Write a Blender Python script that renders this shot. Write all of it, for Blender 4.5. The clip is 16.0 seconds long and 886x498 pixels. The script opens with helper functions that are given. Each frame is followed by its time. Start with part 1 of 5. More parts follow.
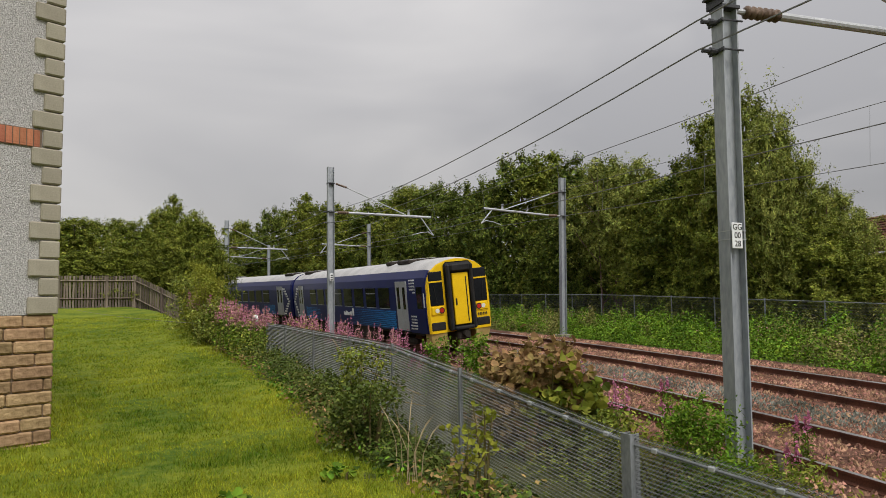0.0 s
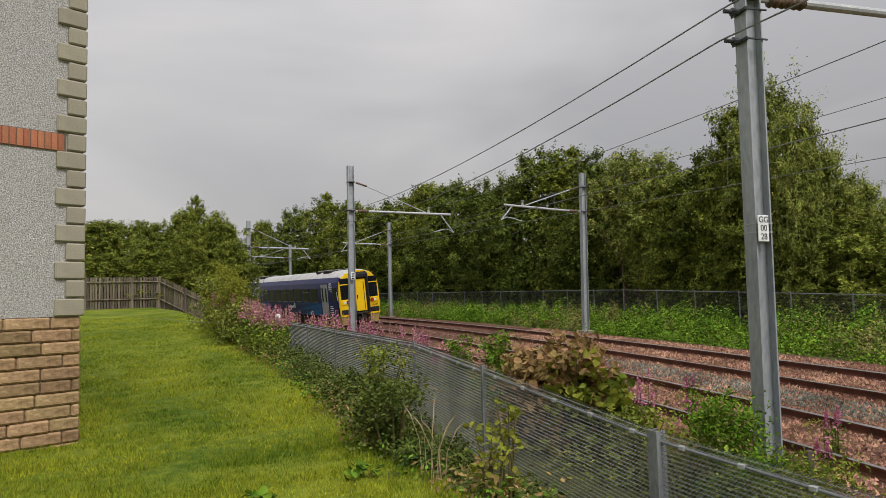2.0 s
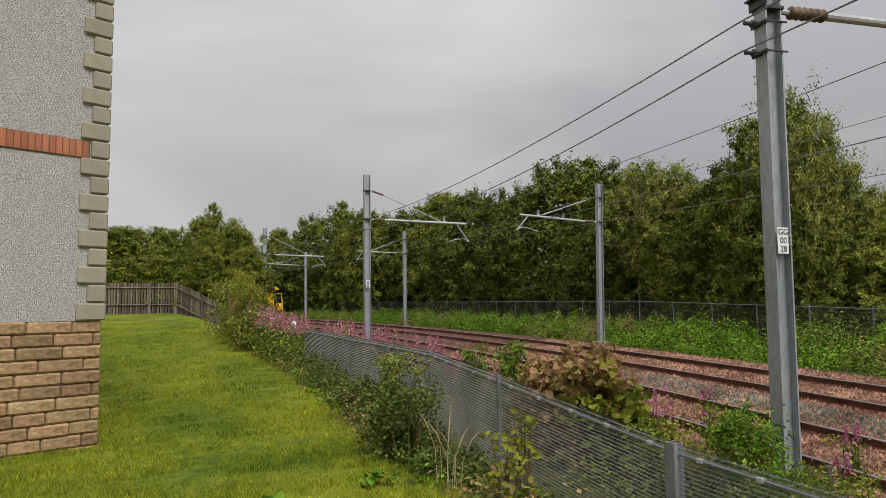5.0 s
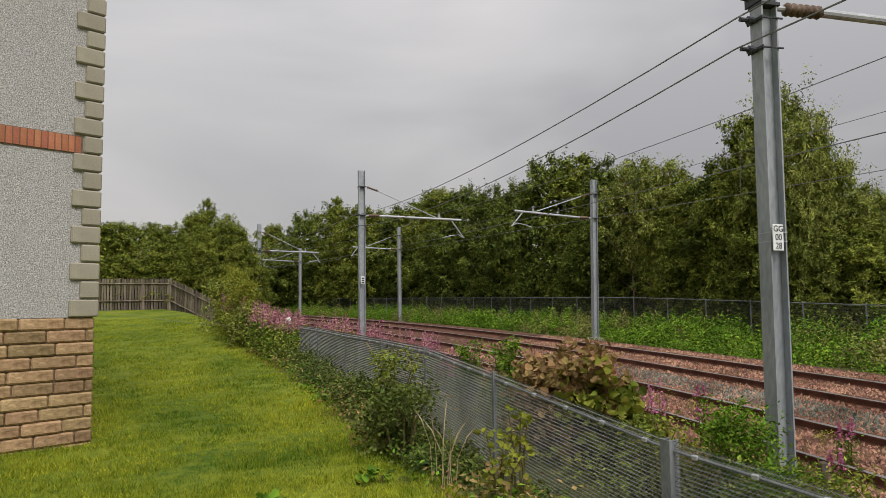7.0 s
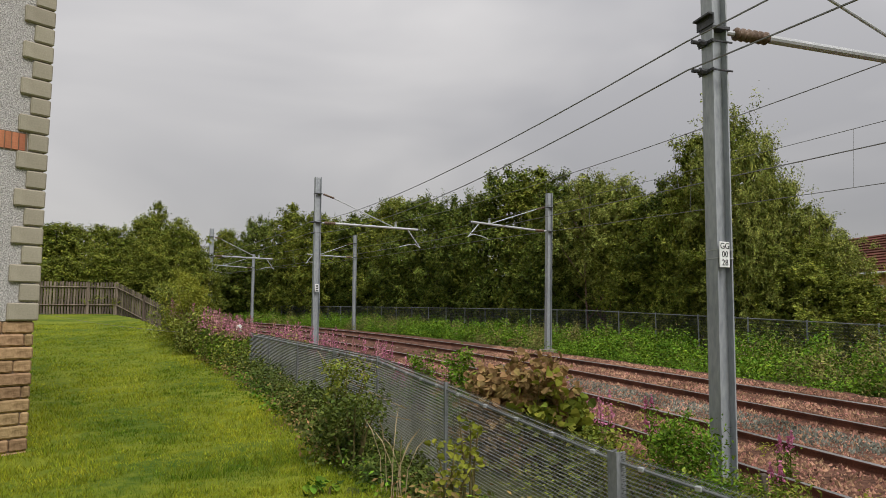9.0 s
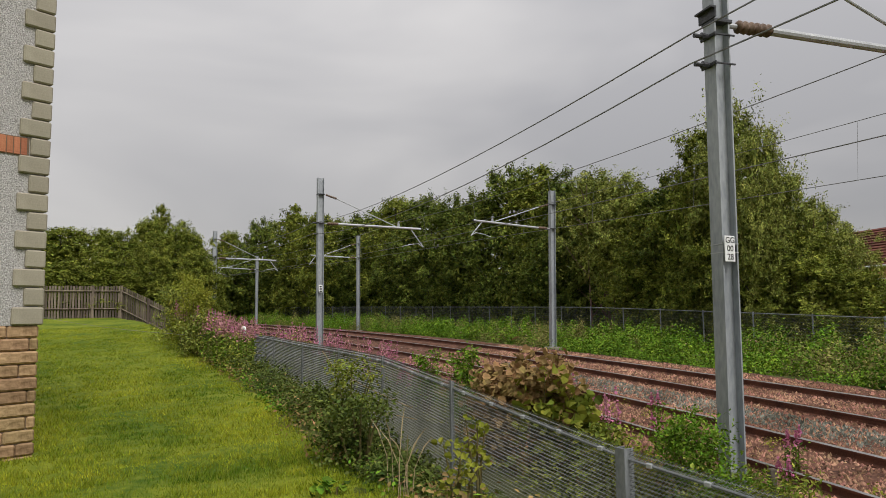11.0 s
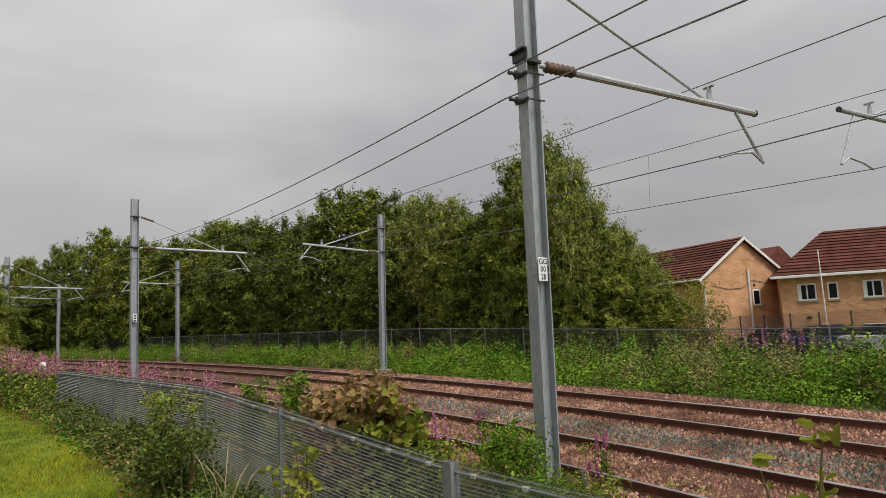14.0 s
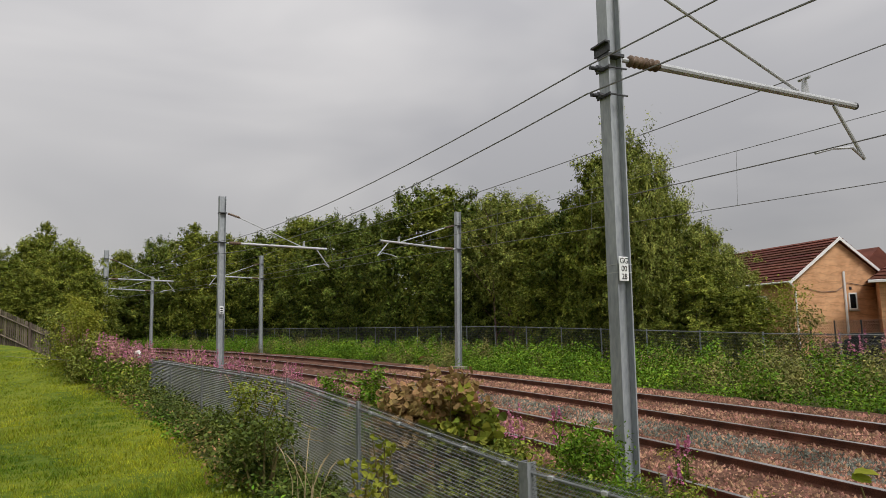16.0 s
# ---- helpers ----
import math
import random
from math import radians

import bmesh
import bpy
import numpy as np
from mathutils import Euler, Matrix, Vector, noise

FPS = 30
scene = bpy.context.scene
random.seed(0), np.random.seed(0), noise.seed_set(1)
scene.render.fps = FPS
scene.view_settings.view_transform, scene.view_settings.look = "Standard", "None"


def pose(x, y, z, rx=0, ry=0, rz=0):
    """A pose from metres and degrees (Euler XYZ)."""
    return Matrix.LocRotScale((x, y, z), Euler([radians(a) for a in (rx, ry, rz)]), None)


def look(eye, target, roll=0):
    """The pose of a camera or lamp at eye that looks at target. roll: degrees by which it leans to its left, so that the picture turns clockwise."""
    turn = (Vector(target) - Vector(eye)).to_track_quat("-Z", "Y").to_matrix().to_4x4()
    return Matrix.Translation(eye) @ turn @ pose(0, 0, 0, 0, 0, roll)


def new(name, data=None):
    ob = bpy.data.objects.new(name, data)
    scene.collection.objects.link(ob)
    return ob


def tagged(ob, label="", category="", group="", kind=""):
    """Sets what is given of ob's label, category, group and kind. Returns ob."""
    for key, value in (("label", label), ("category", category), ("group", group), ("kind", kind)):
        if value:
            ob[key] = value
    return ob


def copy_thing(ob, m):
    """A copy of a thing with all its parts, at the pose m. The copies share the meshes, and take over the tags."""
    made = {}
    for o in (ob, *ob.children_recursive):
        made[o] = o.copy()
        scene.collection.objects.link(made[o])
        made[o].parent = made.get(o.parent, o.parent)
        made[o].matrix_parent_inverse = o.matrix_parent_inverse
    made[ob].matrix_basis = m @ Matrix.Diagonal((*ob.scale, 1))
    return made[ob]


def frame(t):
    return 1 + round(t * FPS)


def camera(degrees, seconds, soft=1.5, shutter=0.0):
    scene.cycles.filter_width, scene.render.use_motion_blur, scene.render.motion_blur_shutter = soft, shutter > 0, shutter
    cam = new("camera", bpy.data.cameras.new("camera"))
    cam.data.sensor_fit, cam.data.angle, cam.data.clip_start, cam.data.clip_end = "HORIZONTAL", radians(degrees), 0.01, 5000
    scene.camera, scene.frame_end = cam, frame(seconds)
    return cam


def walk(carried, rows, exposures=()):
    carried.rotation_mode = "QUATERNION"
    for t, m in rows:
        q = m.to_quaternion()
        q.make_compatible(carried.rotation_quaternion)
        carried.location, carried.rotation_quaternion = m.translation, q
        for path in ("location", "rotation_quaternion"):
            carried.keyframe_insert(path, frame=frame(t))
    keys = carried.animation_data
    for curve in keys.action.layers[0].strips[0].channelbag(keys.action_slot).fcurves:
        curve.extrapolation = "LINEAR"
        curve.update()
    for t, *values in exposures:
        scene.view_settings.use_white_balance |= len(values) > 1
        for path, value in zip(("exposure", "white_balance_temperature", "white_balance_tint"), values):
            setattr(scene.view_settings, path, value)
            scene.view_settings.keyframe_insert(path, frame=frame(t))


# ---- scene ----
# ---- camera and its walk: the world's origin is the standing eye ----
cam = camera(65.4, 16.0, soft=0.6)
EYE = [  # seconds, x, y, z, tilt, lean, turn
    (0.0, 0.044, -0.012, 0.006, 4.38, 0.83, -0.62), (0.5, 0.021, -0.001, 0.002, 3.6, 1.57, 0.11), (1.0, 0.023, 0.013, -0.005, 2.89, 2.4, 1.98),
    (1.5, 0.055, 0.019, -0.001, 3.56, 2.25, 0.99), (2.0, 0.035, 0.019, 0.008, 4.19, 1.48, 1.11), (2.5, 0.032, 0.009, 0.009, 3.36, 1.41, 0.59),
    (3.0, 0.016, 0.023, 0.006, 4.93, 1.03, 2.06), (3.2, 0.018, 0.032, 0.01, 5.12, 0.82, 1.94), (5.3, -0.001, -0.014, 0.001, 4.89, 0.86, 2.38),
    (5.5, -0.014, 0.003, -0.006, 4.5, 1.19, 2.68), (6.0, -0.003, 0.011, 0.002, 4.77, 1.82, 2.62), (6.5, -0.004, 0.01, 0.005, 3.96, 1.55, 2.63),
    (7.0, -0.001, 0.011, 0.011, 4.64, 0.77, 1.83), (7.5, 0.01, 0.005, 0.012, 5.26, 1.12, 0.12), (8.0, 0.022, 0.007, 0.017, 5.23, 1.12, -1.05),
    (8.5, 0.006, -0.002, 0.013, 5.09, 0.84, -1.07), (8.7, 0.013, 0.007, 0.015, 5.24, -0.15, -1.95), (10.8, 0.012, 0.032, 0.002, 5.74, -0.06, -1.56),
    (11.0, 0.008, 0.041, 0.007, 5.36, 0.59, -1.56), (11.5, 0.001, 0.031, 0.001, 5.51, 0.79, -1.55), (12.0, -0.005, 0.022, 0.009, 5.57, 1.01, -2.03),
    (12.5, 0, 0.01, -0.001, 5.45, 0.92, -3.09), (13.0, 0.011, -0.005, 0.003, 6.17, 0.62, -6.39), (13.5, -0.009, -0.073, -0.005, 5.48, 0.58, -12.36),
    (14.0, 0.007, -0.067, -0.009, 6.92, 2.61, -15.46), (14.5, 0.012, -0.023, -0.007, 6.22, 2.2, -13.14), (15.0, -0.008, -0.039, -0.001, 7.45, 1.28, -11.04),
    (15.5, 0, -0.016, 0.005, 6.69, 0.77, -9.4), (16.0, -0.009, -0.039, -0.003, 6.92, 1.3, -9.29)]
walk(cam, [(t, pose(x, y, z, 90 + tilt, lean, turn)) for t, x, y, z, tilt, lean, turn in EYE], exposures=[(0.0, 0.0), (16.0, 0.0)])

# ---- world: an overcast afternoon ----
world = bpy.data.worlds.new("overcast_sky")
scene.world = world
world.use_nodes = True
wn, wl = world.node_tree.nodes, world.node_tree.links
wn.clear()
sky = wn.new("ShaderNodeTexSky")
sky.sky_type, sky.sun_disc, sky.sun_elevation, sky.sun_rotation = "NISHITA", False, radians(52), radians(150)
coord = wn.new("ShaderNodeTexCoord")
stretch = wn.new("ShaderNodeMapping")
stretch.inputs["Scale"].default_value = (1.0, 1.0, 2.6)
stretch.inputs["Location"].default_value = (0.35, 0.1, 0.2)
stretch.inputs["Rotation"].default_value = (0.0, 0.12, 0.0)
clouds = wn.new("ShaderNodeTexNoise")
clouds.inputs["Scale"].default_value, clouds.inputs["Detail"].default_value, clouds.inputs["Roughness"].default_value = 1.7, 4.0, 0.42
clouds.inputs["Distortion"].default_value = 0.4
ramp = wn.new("ShaderNodeValToRGB")
ramp.color_ramp.elements[0].position, ramp.color_ramp.elements[0].color = 0.36, (0.445, 0.437, 0.447, 1)
ramp.color_ramp.elements[1].position, ramp.color_ramp.elements[1].color = 0.68, (0.72, 0.695, 0.68, 1)
sky_gain = wn.new("ShaderNodeMixRGB")
sky_gain.blend_type, sky_gain.inputs[0].default_value, sky_gain.inputs[2].default_value = "MULTIPLY", 1.0, (0.1, 0.1, 0.1, 1)
sky_mix = wn.new("ShaderNodeMixRGB")
sky_mix.inputs[0].default_value = 0.93
back = wn.new("ShaderNodeBackground")
back.inputs["Strength"].default_value = 0.655
# an overcast dome is brighter towards the zenith
split = wn.new("ShaderNodeSeparateXYZ")
lift = wn.new("ShaderNodeMath")
lift.operation, lift.use_clamp = "MULTIPLY_ADD", False
lift.inputs[1].default_value, lift.inputs[2].default_value = 2.0, 1.0
zenith = wn.new("ShaderNodeMixRGB")
zenith.blend_type, zenith.inputs[0].default_value = "MULTIPLY", 1.0
floor_ = wn.new("ShaderNodeMath")
floor_.operation, floor_.inputs[1].default_value = "MAXIMUM", 0.0
out = wn.new("ShaderNodeOutputWorld")
wl.new(coord.outputs["Generated"], stretch.inputs["Vector"])
wl.new(stretch.outputs["Vector"], clouds.inputs["Vector"])
wl.new(clouds.outputs["Fac"], ramp.inputs["Fac"])
wl.new(sky.outputs["Color"], sky_gain.inputs[1])
wl.new(sky_gain.outputs["Color"], sky_mix.inputs[1])
wl.new(ramp.outputs["Color"], sky_mix.inputs[2])
wl.new(coord.outputs["Generated"], split.inputs[0])
wl.new(split.outputs["Z"], floor_.inputs[0])
wl.new(floor_.outputs[0], lift.inputs[0])
wl.new(sky_mix.outputs["Color"], zenith.inputs[1])
wl.new(lift.outputs[0], zenith.inputs[2])
wl.new(zenith.outputs["Color"], back.inputs["Color"])
wl.new(back.outputs["Background"], out.inputs["Surface"])
sun = new("sun", bpy.data.lights.new("sun", "SUN"))
sun.data.energy, sun.data.angle, sun.data.color = 2.6, radians(22), (1.0, 0.975, 0.94)
sun.matrix_world = look((20, -35, 50), (0, 0, 0))

# ---- materials ----
def shader(name, low, high, scale=4.0, rough=0.7, bump=0.2, fine=40.0, metal=0.0, leafy=0.0, vary=0.0, piece=False, stretch_z=1.0, spec=0.15):
    """Two colours mixed by coarse and fine noise, with a fine relief; vary: how much single pieces or leaves differ."""
    m = bpy.data.materials.new(name)
    m.use_nodes = True
    nt = m.node_tree
    n, l = nt.nodes, nt.links
    b = n["Principled BSDF"]
    tc = n.new("ShaderNodeTexCoord")
    mp = n.new("ShaderNodeMapping")
    mp.inputs["Scale"].default_value = (1, 1, stretch_z)
    l.new(tc.outputs["Object"], mp.inputs["Vector"])
    n1, n2 = n.new("ShaderNodeTexNoise"), n.new("ShaderNodeTexNoise")
    n1.inputs["Scale"].default_value, n1.inputs["Detail"].default_value = scale, 5
    n2.inputs["Scale"].default_value, n2.inputs["Detail"].default_value = fine, 4
    l.new(mp.outputs["Vector"], n1.inputs["Vector"])
    l.new(mp.outputs["Vector"], n2.inputs["Vector"])
    add = n.new("ShaderNodeMath")
    add.operation = "MULTIPLY_ADD"
    add.inputs[1].default_value = 0.45
    l.new(n2.outputs["Fac"], add.inputs[0])
    half = n.new("ShaderNodeMath")
    half.operation = "MULTIPLY"
    half.inputs[1].default_value = 0.55
    l.new(n1.outputs["Fac"], half.inputs[0])
    l.new(half.outputs[0], add.inputs[2])
    r = n.new("ShaderNodeValToRGB")
    r.color_ramp.elements[0].position, r.color_ramp.elements[0].color = 0.36, (*low, 1)
    r.color_ramp.elements[1].position, r.color_ramp.elements[1].color = 0.64, (*high, 1)
    l.new(add.outputs[0], r.inputs["Fac"])
    col = r.outputs["Color"]
    if vary:
        hs = n.new("ShaderNodeHueSaturation")
        src = n.new("ShaderNodeObjectInfo").outputs["Random"] if piece else n.new("ShaderNodeNewGeometry").outputs["Random Per Island"]
        mr = n.new("ShaderNodeMapRange")
        mr.inputs["To Min"].default_value, mr.inputs["To Max"].default_value = 1 - vary, 1 + vary
        l.new(src, mr.inputs["Value"])
        l.new(mr.outputs["Result"], hs.inputs["Value"])
        mh = n.new("ShaderNodeMapRange")
        mh.inputs["To Min"].default_value, mh.inputs["To Max"].default_value = 0.5 - vary * 0.04, 0.5 + vary * 0.04
        wn2 = n.new("ShaderNodeTexWhiteNoise")
        wn2.noise_dimensions = "1D"
        l.new(src, wn2.inputs["W"])
        l.new(wn2.outputs["Value"], mh.inputs["Value"])
        l.new(mh.outputs["Result"], hs.inputs["Hue"])
        l.new(col, hs.inputs["Color"])
        col = hs.outputs["Color"]
    l.new(col, b.inputs["Base Color"])
    b.inputs["Roughness"].default_value, b.inputs["Metallic"].default_value = rough, metal
    b.inputs["Specular IOR Level"].default_value = spec
    if bump:
        bp = n.new("ShaderNodeBump")
        bp.inputs["Strength"].default_value, bp.inputs["Distance"].default_value = bump, 0.02
        l.new(n2.outputs["Fac"], bp.inputs["Height"])
        l.new(bp.outputs["Normal"], b.inputs["Normal"])
    if leafy:
        tr = n.new("ShaderNodeBsdfTranslucent")
        l.new(col, tr.inputs["Color"])
        mx = n.new("ShaderNodeMixShader")
        mx.inputs[0].default_value = leafy
        l.new(b.outputs[0], mx.inputs[1])
        l.new(tr.outputs[0], mx.inputs[2])
        l.new(mx.outputs[0], n["Material Output"].inputs["Surface"])
    return m


LAWN = shader("lawn_soil", (0.05, 0.095, 0.006), (0.20, 0.225, 0.018), 0.55, 0.95, 0.6, 9)
GRASS = shader("grass_blade", (0.075, 0.145, 0.008), (0.39, 0.40, 0.03), 0.6, 0.75, 0.0, 5, leafy=0.35, vary=0.5)
EARTH = shader("verge_earth", (0.035, 0.045, 0.012), (0.10, 0.10, 0.03), 1.2, 0.95, 0.6, 16)
# bed coloured darker than its stones, to give the shade in their gaps
BALLAST = shader("ballast_bed", (0.03, 0.015, 0.010), (0.20, 0.10, 0.068), 3.0, 0.95, 1.0, 15)
STONE = shader("ballast_stone", (0.14, 0.068, 0.042), (0.46, 0.265, 0.18), 0.8, 0.9, 0.2, 50, vary=0.6)
STONE_GREY = shader("grey_ballast_stone", (0.075, 0.08, 0.062), (0.22, 0.22, 0.18), 0.8, 0.9, 0.2, 50, vary=0.5)
SLEEPER = shader("sleeper_concrete", (0.20, 0.16, 0.14), (0.32, 0.27, 0.24), 3, 0.9, 0.3, 60)
RUST = shader("rail_rust", (0.05, 0.024, 0.017), (0.17, 0.068, 0.042), 2, 0.75, 0.25, 60)
RAILTOP = shader("rail_head", (0.30, 0.285, 0.275), (0.46, 0.44, 0.43), 3, 0.34, 0.05, 60, metal=0.8, spec=0.4)
GALV = shader("galvanised_steel", (0.27, 0.29, 0.31), (0.44, 0.46, 0.475), 1.6, 0.5, 0.05, 22, metal=0.35, stretch_z=0.35)
GALV_LIGHT = shader("bright_galvanised_tube", (0.36, 0.37, 0.38), (0.52, 0.53, 0.535), 3, 0.5, 0.05, 30, metal=0.25)
DARKSTEEL = shader("dark_clamp_steel", (0.045, 0.047, 0.05), (0.10, 0.10, 0.105), 5, 0.5, 0.1, 40, metal=0.5)
WIRE = shader("wire_grey", (0.17, 0.175, 0.175), (0.27, 0.275, 0.27), 5, 0.5, 0.0, 40, metal=0.4)
CERAMIC = shader("insulator_brown", (0.10, 0.065, 0.045), (0.20, 0.14, 0.10), 6, 0.35, 0.05, 40)
FENCEWIRE = shader("chain_link_wire", (0.19, 0.197, 0.2), (0.35, 0.36, 0.365), 2, 0.55, 0.0, 30, metal=0.3)
FENCEMESH = shader("dull_mesh_wire", (0.055, 0.058, 0.056), (0.12, 0.122, 0.118), 0.6, 0.7, 0.0, 6, metal=0.2)
POSTM = shader("fence_post_steel", (0.17, 0.18, 0.185), (0.30, 0.315, 0.32), 3, 0.6, 0.1, 40, metal=0.3, stretch_z=0.4)
WHITE = shader("white_enamel", (0.72, 0.73, 0.72), (0.82, 0.83, 0.82), 4, 0.45, 0.02, 40)
BLACK = shader("black_lettering", (0.015, 0.015, 0.016), (0.03, 0.03, 0.03), 4, 0.6, 0.0, 40)
RENDERM = shader("roughcast_render", (0.21, 0.198, 0.186), (0.72, 0.695, 0.67), 60, 0.95, 1.0, 100)
BLOCK = shader("buff_stone_block", (0.19, 0.12, 0.062), (0.43, 0.29, 0.16), 4, 0.9, 1.0, 18, vary=0.26, piece=True)
MORTAR = shader("mortar", (0.13, 0.092, 0.062), (0.21, 0.155, 0.11), 6, 0.95, 0.4, 70)
QUOIN = shader("cast_quoin", (0.27, 0.245, 0.185), (0.38, 0.345, 0.27), 3, 0.85, 0.15, 60, vary=0.07, piece=True)
REDBRICK = shader("red_soldier_brick", (0.33, 0.115, 0.065), (0.48, 0.19, 0.11), 5, 0.85, 0.4, 60, vary=0.2, piece=True)
WOOD = shader("weathered_board", (0.085, 0.066, 0.050), (0.27, 0.22, 0.17), 3, 0.9, 0.4, 35, vary=0.38, piece=True, stretch_z=0.15)
LEAF = shader("tree_leaf", (0.028, 0.050, 0.006), (0.22, 0.265, 0.043), 0.5, 0.6, 0.0, 3, leafy=0.08, vary=0.75, spec=0.1)
LEAF_LIGHT = shader("pale_tree_leaf", (0.09, 0.12, 0.018), (0.36, 0.385, 0.085), 0.5, 0.6, 0.0, 3, leafy=0.15, vary=0.65, spec=0.12)
LEAF_OLIVE = shader("olive_tree_leaf", (0.05, 0.075, 0.008), (0.30, 0.33, 0.05), 0.5, 0.65, 0.0, 3, leafy=0.12, vary=0.65, spec=0.1)
WEED = shader("weed_leaf", (0.045, 0.105, 0.006), (0.20, 0.325, 0.03), 0.8, 0.65, 0.0, 4, leafy=0.12, vary=0.6, spec=0.08)
WEED_YELLOW = shader("yellowing_leaf", (0.16, 0.19, 0.02), (0.33, 0.33, 0.045), 1.5, 0.65, 0.0, 6, leafy=0.3, vary=0.3, spec=0.12)
SCRUB = shader("scrub_leaf", (0.09, 0.115, 0.025), (0.30, 0.27, 0.085), 0.6, 0.65, 0.0, 4, leafy=0.15, vary=0.5, spec=0.12)
BRAMBLE = shader("bramble_leaf", (0.028, 0.055, 0.008), (0.155, 0.185, 0.036), 0.8, 0.6, 0.0, 4, leafy=0.1, vary=0.45, spec=0.12)
AUTUMN = shader("browning_leaf", (0.15, 0.125, 0.035), (0.43, 0.26, 0.12), 2.5, 0.7, 0.0, 9, leafy=0.25, vary=0.4, spec=0.12)
PINK = shader("fireweed_bloom", (0.44, 0.13, 0.24), (0.66, 0.28, 0.40), 3, 0.7, 0.0, 12, leafy=0.3, vary=0.3)
PINK_FADED = shader("faded_bloom", (0.42, 0.19, 0.20), (0.58, 0.32, 0.31), 3, 0.8, 0.0, 12, leafy=0.3, vary=0.3)
STRAW = shader("dry_stalk", (0.28, 0.21, 0.12), (0.46, 0.37, 0.23), 5, 0.85, 0.0, 20)
STEM = shader("green_stem", (0.09, 0.085, 0.03), (0.16, 0.12, 0.05), 5, 0.8, 0.0, 20)
BARK_PINK = shader("pinkish_stem_bark", (0.10, 0.062, 0.048), (0.26, 0.17, 0.135), 2, 0.9, 0.4, 18, stretch_z=0.3)
BARK = shader("bark", (0.045, 0.035, 0.027), (0.14, 0.115, 0.095), 2, 0.9, 0.5, 18, stretch_z=0.3)
NAVY = shader("navy_coach_paint", (0.006, 0.009, 0.075), (0.009, 0.016, 0.105), 0.7, 0.35, 0.0, 20, spec=0.12)
SKYBLUE = shader("light_blue_vinyl", (0.02, 0.20, 0.58), (0.03, 0.27, 0.68), 1, 0.35, 0.0, 20)
YELLOW = shader("warning_yellow_paint", (0.70, 0.43, 0.008), (0.83, 0.54, 0.014), 1.2, 0.4, 0.0, 20)
VALANCE = shader("dirty_yellow_valance", (0.34, 0.25, 0.09), (0.52, 0.39, 0.15), 3, 0.7, 0.1, 25)
ROOFGREY = shader("dirty_coach_roof", (0.36, 0.355, 0.35), (0.52, 0.51, 0.50), 1.2, 0.6, 0.05, 15)
SILVER = shader("silver_door_paint", (0.30, 0.31, 0.33), (0.42, 0.43, 0.45), 2, 0.4, 0.0, 20)
RUBBER = shader("black_rubber", (0.012, 0.012, 0.013), (0.03, 0.029, 0.028), 4, 0.6, 0.1, 40)
UNDER = shader("underframe_dirt", (0.018, 0.016, 0.014), (0.055, 0.046, 0.038), 3, 0.85, 0.3, 30)
GLASS = shader("dark_tinted_glass", (0.006, 0.007, 0.009), (0.012, 0.013, 0.016), 1, 0.06, 0.0, 10, spec=0.2)
REDLAMP = shader("red_tail_lens", (0.35, 0.02, 0.012), (0.5, 0.03, 0.02), 3, 0.3, 0.0, 30)
LENS = shader("clear_lamp_lens", (0.6, 0.58, 0.5), (0.78, 0.76, 0.68), 3, 0.2, 0.0, 30)
BUFFBRICK = shader("buff_house_brick", (0.46, 0.24, 0.12), (0.66, 0.38, 0.21), 1.2, 0.9, 0.3, 30)
def brickwork(m, wide, high, mortar):
    """Lays a brick bond of real size over the colour of a wall material."""
    n, l = m.node_tree.nodes, m.node_tree.links
    tc, sp, cb, su = n.new("ShaderNodeTexCoord"), n.new("ShaderNodeSeparateXYZ"), n.new("ShaderNodeCombineXYZ"), n.new("ShaderNodeMath")
    br, mx = n.new("ShaderNodeTexBrick"), n.new("ShaderNodeMixRGB")
    l.new(tc.outputs["Object"], sp.inputs[0])
    l.new(sp.outputs["X"], su.inputs[0])
    l.new(sp.outputs["Y"], su.inputs[1])
    l.new(su.outputs[0], cb.inputs["X"])
    l.new(sp.outputs["Z"], cb.inputs["Y"])
    l.new(cb.outputs[0], br.inputs["Vector"])
    br.inputs["Scale"].default_value, br.inputs["Mortar Size"].default_value = 1.0, 0.012
    br.inputs["Brick Width"].default_value, br.inputs["Row Height"].default_value = wide, high
    br.inputs["Color1"].default_value, br.inputs["Color2"].default_value, br.inputs["Mortar"].default_value = (1.15, 1.12, 1.08, 1), (0.72, 0.70, 0.68, 1), (*mortar, 1)
    b = n["Principled BSDF"]
    col = b.inputs["Base Color"].links[0].from_socket
    mx.blend_type, mx.inputs[0].default_value = "MULTIPLY", 1.0
    l.new(col, mx.inputs[1])
    l.new(br.outputs["Color"], mx.inputs[2])
    l.new(mx.outputs["Color"], b.inputs["Base Color"])


brickwork(BUFFBRICK, 0.225, 0.075, (1.25, 1.3, 1.35))
PANTILE = shader("brown_roof_tile", (0.075, 0.026, 0.019), (0.15, 0.055, 0.038), 1.5, 0.85, 0.3, 25, vary=0.25, piece=True)
UPVC = shader("white_plastic", (0.72, 0.71, 0.69), (0.82, 0.81, 0.79), 3, 0.4, 0.0, 30)

